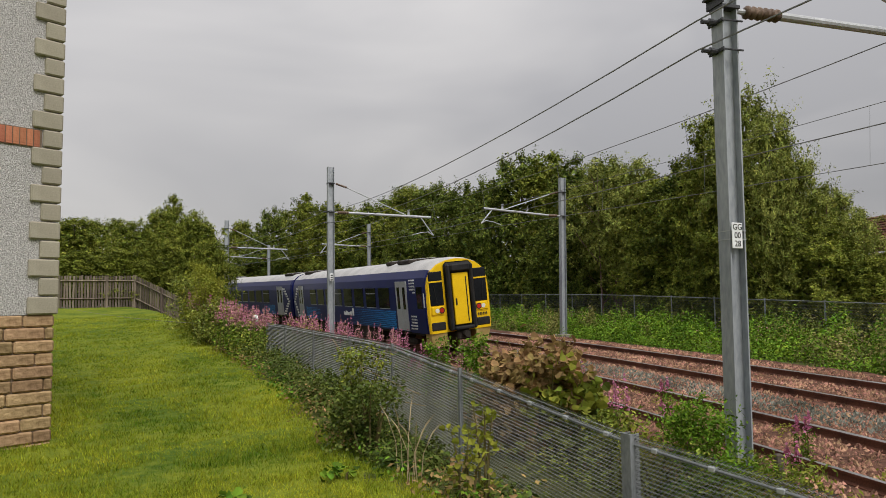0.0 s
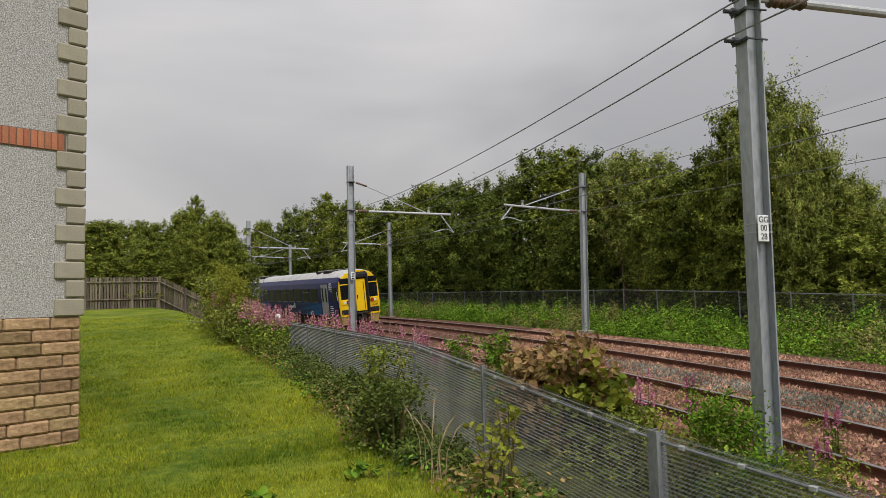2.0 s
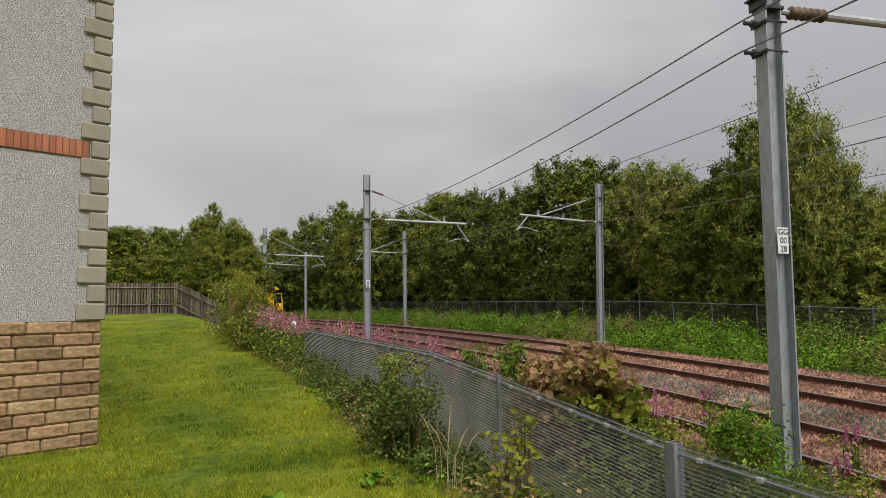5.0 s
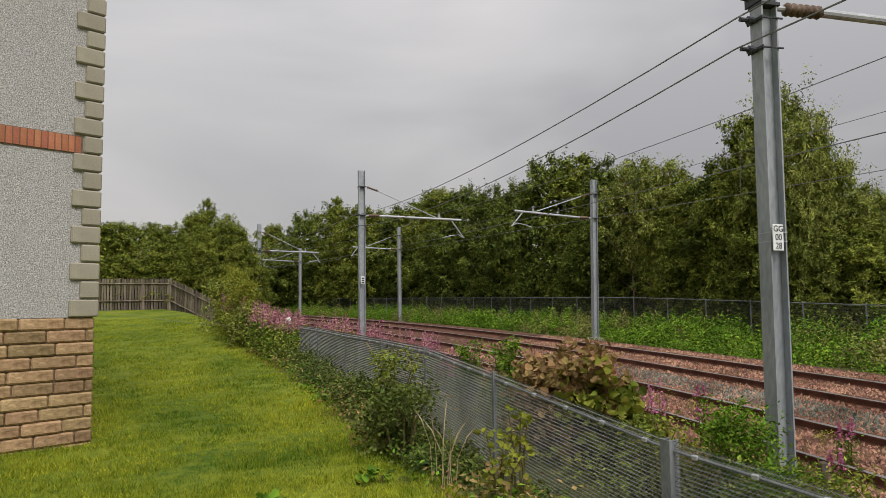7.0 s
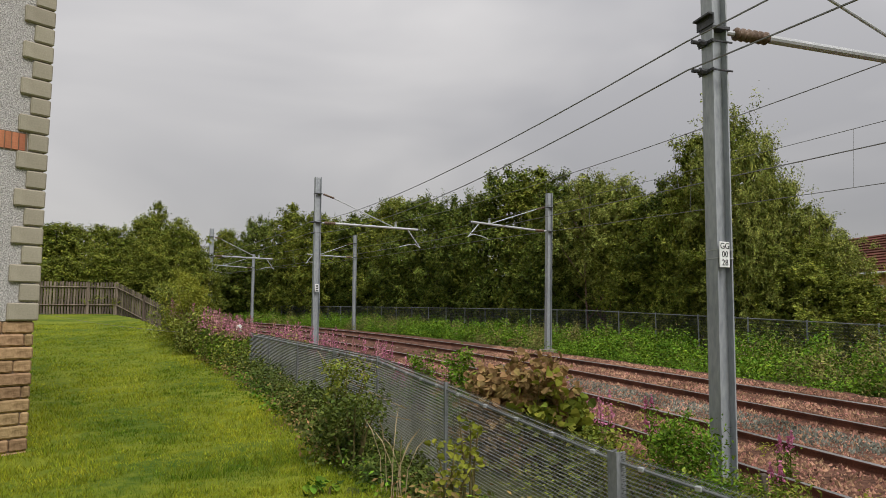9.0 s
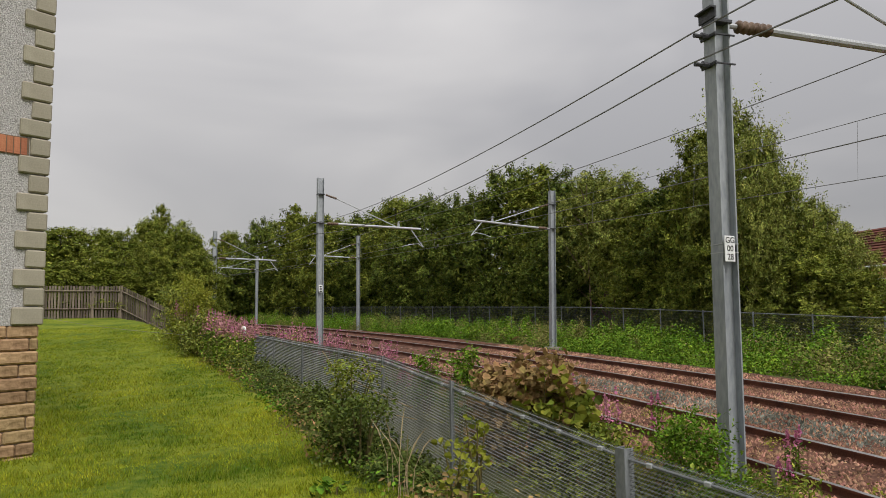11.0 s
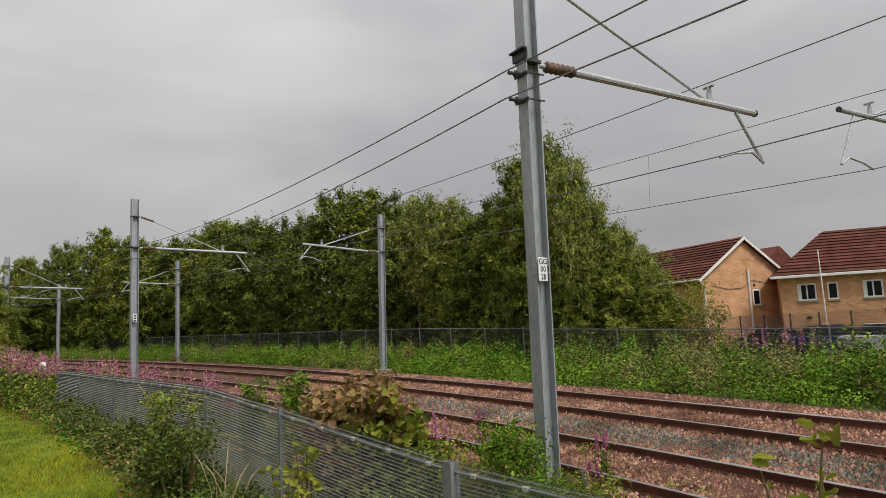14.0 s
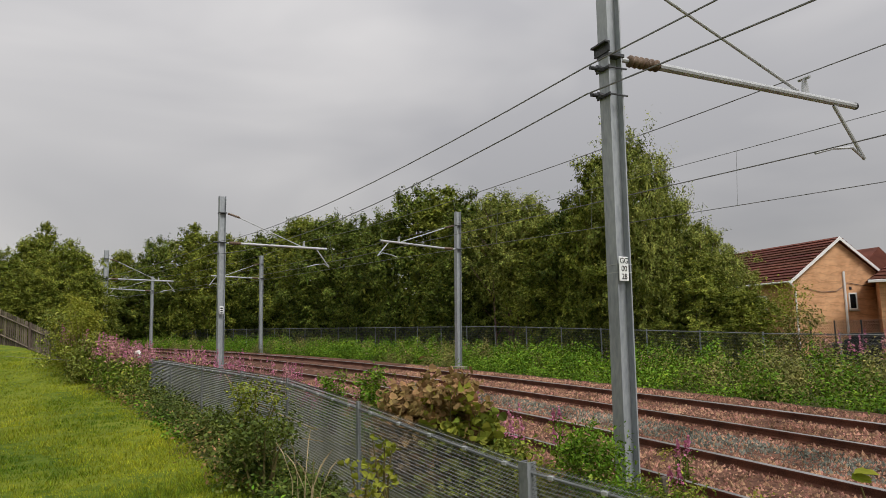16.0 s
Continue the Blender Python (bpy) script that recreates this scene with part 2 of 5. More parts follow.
# ---- mesh helpers ----
class Shape:
    """Gathers boxes, tubes and faces into one mesh."""

    def __init__(self):
        self.v, self.f = [], []

    def face(self, *pts):
        k = len(self.v)
        self.v += [tuple(q) for q in pts]
        self.f.append(tuple(range(k, k + len(pts))))

    def box(self, x0, x1, y0, y1, z0, z1, bev=0.0, m=None):
        k = len(self.v)
        if bev <= 0:
            pts = [(x, y, z) for z in (z0, z1) for x, y in ((x0, y0), (x1, y0), (x1, y1), (x0, y1))]
            fs = [(3, 2, 1, 0), (4, 5, 6, 7), (0, 1, 5, 4), (1, 2, 6, 5), (2, 3, 7, 6), (3, 0, 4, 7)]
        else:
            pts = []
            for z, b in ((z0, bev), (z0 + bev, 0), (z1 - bev, 0), (z1, bev)):
                if b:
                    pts += [(x0 + b, y0 + b, z), (x1 - b, y0 + b, z), (x1 - b, y1 - b, z), (x0 + b, y1 - b, z)]
                else:
                    pts += [(x0 + bev, y0, z), (x1 - bev, y0, z), (x1, y0 + bev, z), (x1, y1 - bev, z), (x1 - bev, y1, z), (x0 + bev, y1, z), (x0, y1 - bev, z), (x0, y0 + bev, z)]
            fs = [(3, 2, 1, 0), (20, 21, 22, 23)]
            for i in range(8):
                fs.append((4 + i, 4 + (i + 1) % 8, 12 + (i + 1) % 8, 12 + i))
            for i in range(4):
                a, b = i, (i + 1) % 4
                fs += [(a, b, 4 + 2 * i + 1, 4 + 2 * i), (b, 4 + (2 * i + 2) % 8, 4 + 2 * i + 1)]
                fs += [(12 + 2 * i, 12 + 2 * i + 1, 20 + b, 20 + a), (12 + 2 * i + 1, 12 + (2 * i + 2) % 8, 20 + b)]
        if m is not None:
            pts = [tuple(m @ Vector(q)) for q in pts]
        self.v += pts
        self.f += [tuple(k + i for i in f) for f in fs]
        return self

    def tube(self, pts, r, sides=6, ends=True):
        """A tube along pts; r is one radius or one for each point."""
        pts = [Vector(q) for q in pts]
        rs = [r] * len(pts) if isinstance(r, (int, float)) else r
        k = len(self.v)
        for i, q in enumerate(pts):
            d = (pts[min(i + 1, len(pts) - 1)] - pts[max(i - 1, 0)]).normalized()
            u = d.cross(Vector((0, 0, 1)) if abs(d.z) < 0.9 else Vector((1, 0, 0))).normalized()
            w = d.cross(u)
            for j in range(sides):
                a = 2 * math.pi * j / sides
                self.v.append(tuple(q + rs[i] * (math.cos(a) * u + math.sin(a) * w)))
        for i in range(len(pts) - 1):
            for j in range(sides):
                a, b = k + i * sides + j, k + i * sides + (j + 1) % sides
                self.f.append((a, b, b + sides, a + sides))
        if ends:
            self.f.append(tuple(range(k + sides - 1, k - 1, -1)))
            e = k + (len(pts) - 1) * sides
            self.f.append(tuple(range(e, e + sides)))
        return self

    def loft(self, rings, closed=True, caps=True):
        k, n = len(self.v), len(rings[0])
        for ring in rings:
            self.v += [tuple(q) for q in ring]
        for i in range(len(rings) - 1):
            for j in range(n if closed else n - 1):
                a, b = k + i * n + j, k + i * n + (j + 1) % n
                self.f.append((a, b, b + n, a + n))
        if caps and closed:
            self.f.append(tuple(range(k + n - 1, k - 1, -1)))
            e = k + (len(rings) - 1) * n
            self.f.append(tuple(range(e, e + n)))
        return self

    def data(self, name, mat, smooth=False):
        me = bpy.data.meshes.new(name)
        me.from_pydata(self.v, [], self.f)
        me.materials.append(mat)
        if smooth:
            me.shade_smooth()
        me.update()
        return me

    def make(self, name, mat, parent=None, label="", smooth=False):
        ob = new(name, self.data(name, mat, smooth))
        ob.parent = parent
        return tagged(ob, label)


def empty(name, m, label, category, group="", kind=""):
    ob = new(name)
    ob.matrix_basis = m
    return tagged(ob, label, category, group, kind)


# ---- plan: the curved double track ----
RAD, NEAR, EYE_H, CANT, RISE = 178.15, 7.772, 2.537, 0.0958, 0.01697
N0 = Vector((math.sin(radians(77.9)), math.cos(radians(77.9))))
T0 = Vector((-N0.y, N0.x))
CEN = N0 * (NEAR - RAD)
S_END = 82.0


def plan_of(s, off):
    """Ground place of arc length s along the track and offset off outward from its innermost rail."""
    s, off = float(s), float(off)
    a = min(s, S_END) / RAD
    n = math.cos(a) * N0 + math.sin(a) * T0
    t = math.cos(a) * T0 - math.sin(a) * N0
    q = CEN + (RAD + off) * n + t * max(0.0, s - S_END)
    return q.x, q.y


def rail_z(s, off):
    return -EYE_H + CANT * off + RISE * max(-25.0, min(s, 90.0))


def on_track(s, off, up=0.0):
    x, y = plan_of(s, off)
    return x, y, rail_z(s, off) + up


def heading(s):
    """Turn about z that lays local y along the track, away from the eye."""
    a = min(float(s), S_END) / RAD
    t = math.cos(a) * T0 - math.sin(a) * N0
    return math.degrees(math.atan2(-t.x, t.y))


def track_of(x, y):
    """Offset and arc length of places, as arrays."""
    dx, dy = x - CEN.x, y - CEN.y
    u, w = dx * N0.x + dy * N0.y, dx * T0.x + dy * T0.y
    ang = np.arctan2(w, u)
    off, s = np.hypot(u, w) - RAD, RAD * ang
    a = S_END / RAD
    n, t = math.cos(a) * N0 + math.sin(a) * T0, math.cos(a) * T0 - math.sin(a) * N0
    s2, off2 = S_END + dx * t.x + dy * t.y, dx * n.x + dy * n.y - RAD
    far = ang > a
    return np.where(far, off2, off), np.where(far, s2, s)


# the mesh fence: posts from the near end away, x, y, top
POSTS = [(4.2, 1.1, -1.45), (2.88, 3.33, -1.28), (1.58, 5.58, -1.11), (0.31, 7.85, -0.79), (-0.6, 10.3, -0.65), (-1.54, 12.73, -0.64), (-2.61, 15.1, -0.62), (-3.73, 17.45, -0.57), (-4.78, 19.85, -0.56)]
_fo, _fs = track_of(np.array([q[0] for q in POSTS]), np.array([q[1] for q in POSTS]))
FENCE_S, FENCE_O = np.concatenate([[-60], _fs, [50, 120]]), np.concatenate([[_fo[0]], _fo, [-9.5, -14]])


def smooth(v):
    v = np.clip(v, 0, 1)
    return v * v * (3 - 2 * v)


def lawn_z(x, y):
    return -1.6 + 1.62 * smooth((y - 8.0) / 36.0) ** 0.9 + 0.05 * np.sin(x * 0.7 + 1) * np.sin(y * 0.31)


def ground(x, y):
    """Height of the ground, as an array."""
    x, y = np.asarray(x, float), np.asarray(y, float)
    off, s = track_of(x, y)
    zr = lambda o: -EYE_H + CANT * o + RISE * np.clip(s, -25, 90)
    bed = zr(np.clip(off, -1.5, 6.4)) - 0.165 - 0.1 * np.exp(-((off - 2.52) / 0.35) ** 2)
    fo = np.interp(s, FENCE_S, FENCE_O)
    cess = zr(-1.5) - 0.165
    bank = np.clip(-1.75 - 0.03 * (12 - s), -2.6, -1.45)
    z = bed
    near = off < -1.5
    k = smooth((-1.5 - off) / np.maximum(0.3, -1.5 - fo))
    z = np.where(near, cess * (1 - k) + bank * k, z)
    k2 = smooth((fo - 0.15 - off) / 1.5)
    z = np.where(off < fo - 0.15, bank * (1 - k2) + lawn_z(x, y) * k2, z)
    f = smooth((off - 6.4) / 1.2)
    verge = zr(6.4) - 0.3
    z = np.where(off > 6.4, bed * (1 - f) + verge * f, z)
    dist = np.hypot(x, y)
    w = smooth((dist - 90) / 120)
    w2 = smooth((off - 14) / 14) * smooth((75 - s) / 50)
    z = z * (1 - w2) + np.minimum(z, -2.0) * w2
    return z * (1 - w) + (-1.6) * w


def gz(x, y):
    return float(ground(np.array([x]), np.array([y]))[0])


def axis(lo, hi, a, b, fine, grow):
    """Grid lines, fine between a and b and wider outside."""
    mid = list(np.arange(a, b, fine))
    step, q, left = fine, a, []
    while q > lo:
        step *= grow
        q -= step
        left.append(q)
    step, q, right = fine, mid[-1], []
    while q < hi:
        step *= grow
        q += step
        right.append(q)
    return np.array(left[::-1] + mid + right)


gx, gy = axis(-2500, 2500, -16, 22, 0.32, 1.12), axis(-2500, 3000, -3, 44, 0.32, 1.12)
GX, GY = np.meshgrid(gx, gy)
GZ = ground(GX, GY)
rng = np.random.default_rng(4)
nearby = np.hypot(GX, GY) < 70
GZ = GZ + np.where(nearby, rng.normal(0, 0.012, GZ.shape), 0)
nx, ny = len(gx), len(gy)
me = bpy.data.meshes.new("ground")
idx = np.arange(nx * ny).reshape(ny, nx)
quads = np.stack([idx[:-1, :-1], idx[:-1, 1:], idx[1:, 1:], idx[1:, :-1]], -1).reshape(-1, 4)
me.from_pydata(np.stack([GX, GY, GZ], -1).reshape(-1, 3).tolist(), [], quads.tolist())
for m in (EARTH, LAWN, BALLAST):
    me.materials.append(m)
cx, cy = GX[:-1, :-1] + 0.16, GY[:-1, :-1] + 0.16
co, cs = track_of(cx, cy)
fo = np.interp(cs, FENCE_S, FENCE_O)
lawn_edge = fo - 1.12 - 0.25 * np.sin(cs * 1.3) - 0.15 * np.sin(cs * 3.1)
kind = np.where((co < lawn_edge) & (cy < 46), 1, np.where((co > -1.7) & (co < 6.5), 2, 0)).reshape(-1)
me.polygons.foreach_set("material_index", kind.astype(np.int32))
me.shade_smooth()
tagged(new("ground", me), "mown lawn, weedy railway verge and ballast", "ground", kind="structure")


# ---- the two tracks ----
def rail_ring(s, off, prof, tilt):
    x0, y0, z0 = on_track(s, off)
    h = radians(heading(s))
    c, sn = math.cos(h), math.sin(h)
    return [(x0 + c * u, y0 + sn * u, z0 + w + (CANT + tilt) * u) for u, w in prof]


RAIL_PROF = [(-0.07, -0.159), (0.07, -0.159), (0.07, -0.148), (0.012, -0.13), (0.010, -0.05), (0.035, -0.04), (0.036, -0.006), (-0.036, -0.006), (-0.035, -0.04), (-0.010, -0.05), (-0.012, -0.13), (-0.07, -0.148)]
HEAD_PROF = [(-0.034, -0.0055), (0.034, -0.0055), (0.030, 0.0), (-0.030, 0.0)]
sleeper_data = Shape().box(-1.3, 1.3, -0.125, 0.125, -0.2, 0.0, 0.02).data("sleeper", SLEEPER)
for name, o0 in (("track_near", 0.0), ("track_far", 3.528)):
    tk = empty(name, Matrix(), "rusty-sided steel rails on ballasted sleepers", "railway track", kind="structure")
    for o in (o0, o0 + 1.505):
        ss = list(np.arange(-32, 100, 1.0)) + [120, 160, 220, 300]
        r = Shape().loft([rail_ring(s, o, RAIL_PROF, 0.05 if o > o0 else -0.05) for s in ss]).make("rail", RUST, tk)
        Shape().loft([rail_ring(s, o, HEAD_PROF, 0.05 if o > o0 else -0.05) for s in ss]).make("rail_head", RAILTOP, r, "worn shiny running surface")
    for s in np.arange(-12, 70, 0.65):
        ob = new("sleeper", sleeper_data)
        x, y, z = on_track(s, o0 + 0.7525, -0.19)
        ob.matrix_basis = pose(x, y, z, 0, -math.degrees(math.atan(CANT)), heading(s))
        ob.parent = tk


def scatter_stones(name, n, s0, s1, o_lo, o_hi, mat, label, seed):
    g = np.random.default_rng(seed)
    chip_v = np.array([(1, 0, -0.6), (0, 1, -0.6), (-1, 0, -0.6), (0, -1, -0.6), (0, 0, 0.75)], float)
    chip_f = np.array([(0, 1, 4), (1, 2, 4), (2, 3, 4), (3, 0, 4)])
    s = s0 + (s1 - s0) * g.random(n) ** 1.3
    o = g.uniform(o_lo, o_hi, n)
    P = np.array([plan_of(a, b) for a, b in zip(s, o)])
    z = ground(P[:, 0], P[:, 1]) + g.uniform(-0.012, 0.022, n)
    a, size = g.uniform(0, 2 * np.pi, n), g.uniform(0.026, 0.058, (n, 1, 1)) * g.uniform(0.65, 1.2, (n, 1, 3))
    L = (chip_v[None] + g.normal(size=(n, 5, 3)) * np.array([0.22, 0.22, 0.2])) * size
    ca, sa = np.cos(a)[:, None], np.sin(a)[:, None]
    V = np.stack([L[..., 0] * ca - L[..., 1] * sa, L[..., 0] * sa + L[..., 1] * ca, L[..., 2]], -1) + np.column_stack([P, z])[:, None]
    F = chip_f[None] + (np.arange(n) * 5)[:, None, None]
    me = bpy.data.meshes.new(name)
    me.from_pydata(V.reshape(-1, 3).tolist(), [], F.reshape(-1, 3).tolist())
    me.materials.append(mat)
    tagged(new(name, me), label, "ballast", kind="stuff")


scatter_stones("ballast", 78000, -4, 32, -1.6, 6.3, STONE, "loose pinkish-brown ballast stones between the rails", 1)
scatter_stones("grey_ballast", 13000, -4, 26, 2.35, 3.2, STONE_GREY, "grey ballast stones in the gap between tracks", 2)


# ---- overhead line masts ----
def column(parent, h, w, flange=0.016, z0=-0.6):
    s = Shape()
    a, b, t = w / 2, w / 2 - flange, 0.007
    prof = [(-a, -a), (-b, -a), (-b, -t), (b, -t), (b, -a), (a, -a), (a, a), (b, a), (b, t), (-b, t), (-b, a), (-a, a)]
    s.loft([[(x, y, z) for x, y in prof] for z in (z0, h)])
    return s.make("column", GALV, parent)


def insulator(parent, a, b, r=0.075, sheds=6):
    a, b = Vector(a), Vector(b)
    pts, rs = [], []
    for i in range(sheds * 4 + 1):
        f = i / (sheds * 4)
        pts.append(a.lerp(b, f))
        rs.append(r * (0.55, 0.95, 1.0, 0.6)[i % 4])
    return Shape().tube(pts, rs, 10).make("insulator", CERAMIC, parent, "ribbed brown insulator", True)


def cantilever(mast, reach, z_tube, z_tip, z_stay, z_contact, w, side=1.0):
    """Arm over the track: the main tube, its stay from higher up, the registration arm that hangs below."""
    arm = Shape().tube([(side * (w / 2 + 0.62), 0, z_tube), (side * reach, 0, z_tip)], 0.048, 10).make("arm_tube", GALV_LIGHT, mast, "bright galvanised arm tube")
    Shape().tube([(side * reach, 0, z_tip), (side * (reach + 0.03), 0, z_tip)], 0.052, 10).make("end_cap", DARKSTEEL, arm)
    insulator(mast, (side * (w / 2 + 0.16), 0, z_tube), (side * (w / 2 + 0.62), 0, z_tube))
    Shape().tube([(side * w / 2, 0, z_tube), (side * (w / 2 + 0.17), 0, z_tube)], 0.03, 8).make("arm_pin", GALV_LIGHT, mast)
    k = 0.74
    Shape().tube([(side * (w / 2 + 0.55), 0, z_stay - 0.14), (side * reach * k, 0, z_tube + (z_tip - z_tube) * k + 0.05)], 0.02, 8).make("stay_rod", GALV_LIGHT, mast)
    insulator(mast, (side * (w / 2 + 0.1), 0, z_stay), (side * (w / 2 + 0.56), 0, z_stay - 0.14), 0.05, 5)
    k = 0.77
    zb = z_tube + (z_tip - z_tube) * k
    u = side * reach * k
    Shape().loft([[(u - d, -0.02, z), (u + d, -0.02, z), (u + d, 0.02, z), (u - d, 0.02, z)] for d, z in ((0.06, zb + 0.03), (0.03, zb + 0.2), (0.018, zb + 0.24))]).tube([(u, -0.09, zb + 0.25), (u, 0.09, zb + 0.25)], 0.022, 6).make("wire_saddle", GALV_LIGHT, mast)
    k = 0.9
    zb = z_tube + (z_tip - z_tube) * k - 0.05
    low = z_contact + 0.02
    Shape().tube([(side * reach * k, 0, zb), (side * (reach + 0.12), 0, low)], 0.026, 8).make("drop_bracket", GALV_LIGHT, mast)
    Shape().tube([(side * (reach + 0.12), 0, low), (side * (reach - 0.12), 0, low + 0.14), (side * (reach - 0.5), 0, low + 0.09), (side * (reach - 0.85), 0, z_contact + 0.01)], 0.019, 6).make("registration_arm", GALV_LIGHT, mast)


def mast(place, top, w, turn, reach, tube, tip, stay, contact, side=1.0, plate=True, clamps=(), rake=0.0, label="galvanised steel overhead line mast beside the track"):
    x, y, zb = place
    m = empty("overhead_mast", pose(x, y, zb, 0, rake, turn), label, "railway mast", "masts along the track")
    column(m, top - zb, w)
    cantilever(m, reach, tube - zb, tip - zb, stay - zb, contact - zb, w, side)
    for z in (tube, stay):
        Shape().box(-w / 2 - 0.015, w / 2 + 0.03, -w / 2 - 0.015, w / 2 + 0.015, z - zb - 0.02, z - zb + 0.02, 0.005).make("arm_band", DARKSTEEL, m)
    Shape().box(-0.3, 0.3, -0.3, 0.3, -0.5, 0.06, 0.03).make("footing", SLEEPER, m, "concrete mast footing")
    for z in clamps:
        c = Shape().box(-w / 2 - 0.03, w / 2 + 0.05, -w / 2 - 0.022, -w / 2 - 0.005, z - zb - 0.009, z - zb + 0.009, 0.003)
        c.box(-w / 2 - 0.03, w / 2 + 0.05, w / 2 + 0.005, w / 2 + 0.022, z - zb - 0.009, z - zb + 0.009, 0.003)
        c.box(-w / 2 - 0.022, -w / 2 - 0.005, -w / 2 - 0.03, w / 2 + 0.03, z - zb - 0.02, z - zb + 0.02, 0.003)
        cl = c.make("wire_clamp", DARKSTEEL, m)
        Shape().tube([(-w / 2 - 0.01, 0, z - zb), (-w / 2 - 0.1, 0, z - zb), (-w / 2 - 0.11, 0, z - zb), (-w / 2 - 0.19, 0, z - zb)], [0.03, 0.045, 0.022, 0.026], 8).make("clamp_jaw", DARKSTEEL, cl)
    return m


M1, M2, M4 = (3.20, 7.225), (-4.14, 27.69), (-14.4, 47.88)
M3, M5, M6 = (5.83, 31.46), (-5.28, 55.75), (-17.74, 73.9)
m1 = mast((M1[0] - 0.045, M1[1], -2.35), 4.6, 0.19, 14, 4.15, 3.13, 3.07, 4.25, 2.3, clamps=(2.97, 2.65), rake=0.75, label="tall grey galvanised steel mast with a white number plate")
# the bracket under the arm and the number plate of the nearest mast
Shape().box(-0.17, -0.10, -0.14, 0.14, 5.60, 5.62).box(-0.12, -0.10, -0.14, 0.14, 5.50, 5.60).make("bracket_plate", DARKSTEEL, m1)
plate = Shape().box(-0.07, 0.07, -0.012, 0.0, -0.135, 0.135, 0.004).make("number_plate", WHITE, m1, "white plate lettered GG 00 28")
plate.matrix_basis = pose(-0.03, -0.115, 3.0, 0, 0, 8)
for row, word in enumerate(("GG", "00", "28")):
    cu = bpy.data.curves.new("lettering", "FONT")
    cu.body, cu.size, cu.align_x, cu.align_y, cu.extrude = word, 0.088, "CENTER", "CENTER", 0.001
    tmp = bpy.data.objects.new("lettering", cu)
    scene.collection.objects.link(tmp)
    bpy.context.view_layer.update()
    md = bpy.data.meshes.new_from_object(tmp.evaluated_get(bpy.context.evaluated_depsgraph_get()))
    bpy.data.objects.remove(tmp)
    md.materials.clear()
    md.materials.append(BLACK)
    t = new("lettering", md)
    t.parent = plate
    t.matrix_basis = pose(0, -0.0145, 0.087 - 0.087 * row, 90)
Shape().box(-0.1, 0.1, -0.1, 0.1, 2.96, 2.97).box(-0.1, 0.1, -0.1, 0.1, 3.05, 3.06).make("plate_strap", GALV_LIGHT, m1)
m2 = mast((*M2, -2.3), 5.52, 0.25, heading(32) , 4.35, 3.68, 3.62, 4.85, 2.83, clamps=(3.69, 3.25))
m4 = mast((*M4, -2.0), 5.87, 0.25, heading(52), 4.3, 4.0, 3.95, 5.3, 3.2, clamps=(4.1, 3.7))
m3 = mast((*M3, -1.6), 5.64, 0.24, heading(28), 4.0, 3.86, 4.0, 4.97, 3.3, side=-1.0, rake=1.2)
m5 = mast((*M5, -1.3), 6.37, 0.24, heading(53), 4.0, 4.57, 4.65, 5.7, 3.9, side=-1.0)
m6 = mast((*M6, -1.0), 6.35, 0.24, heading(75), 4.2, 4.9, 5.0, 6.0, 4.2, side=-1.0)
x7, y7 = plan_of(6.75, 8.0)
m7 = mast((x7, y7, -2.0), 5.2, 0.24, heading(6), 4.1, 3.42, 3.5, 4.5, 2.5, side=-1.0)
for m, dz in ((m2, 3.35),):
    p = Shape().box(-0.075, 0.075, -0.01, 0.0, -0.15, 0.15, 0.003).make("number_plate", WHITE, m, "small white number plate")
    p.matrix_basis = pose(0.0, -0.14, dz)
    for k in range(3):
        Shape().box(-0.045, 0.045, -0.013, -0.0105, 0.075 - 0.09 * k - 0.025, 0.075 - 0.09 * k + 0.025).make("lettering_bar", BLACK, p)


def arm_point(m, d, z, side=1.0):
    q = m.matrix_basis @ Vector((side * d, 0, 0))
    return Vector((q.x, q.y, z))


def wire(name, a, b, sag, r, label, n=14):
    a, b = Vector(a), Vector(b)
    pts = [a.lerp(b, i / n) - Vector((0, 0, 4 * sag * (i / n) * (1 - i / n))) for i in range(n + 1)]
    tagged(Shape().tube(pts, r, 5).make(name, WIRE), label, "wire", "overhead wires")
    return pts


def span(a_m, b_m, sag=0.22):
    up = wire("catenary_wire", a_m[0], b_m[0], sag, 0.008, "sagging catenary wire above the contact wire")
    lo = wire("contact_wire", a_m[1], b_m[1], 0.03, 0.009, "taut contact wire over the track")
    for i in (3, 6, 9, 12):
        tagged(Shape().tube([up[i], lo[i]], 0.004, 4).make("dropper_wire", WIRE), "thin dropper joining catenary to contact wire", "wire", "dropper wires")


hang = {k: (arm_point(m, r * 0.77, zt, sd), arm_point(m, r - 0.85, zc, sd)) for k, m, r, zt, zc, sd in (
    (1, m1, 4.15, 3.32, 2.27, 1), (2, m2, 4.35, 3.87, 2.84, 1), (4, m4, 4.3, 4.2, 3.21, 1), (3, m3, 4.0, 4.2, 3.31, -1), (5, m5, 4.0, 4.85, 3.91, -1), (6, m6, 4.2, 5.2, 4.21, -1), (7, m7, 4.1, 3.9, 2.52, -1))}
hang[0] = (Vector(on_track(-15, 0.9, 6.1)), Vector(on_track(-15, 0.9, 4.3)))
hang[8] = (Vector(on_track(76, 0.8, 5.8)), Vector(on_track(76, 0.8, 4.8)))
hang[9] = (Vector(on_track(-18, 4.3, 5.3)), Vector(on_track(-18, 4.3, 4.3)))
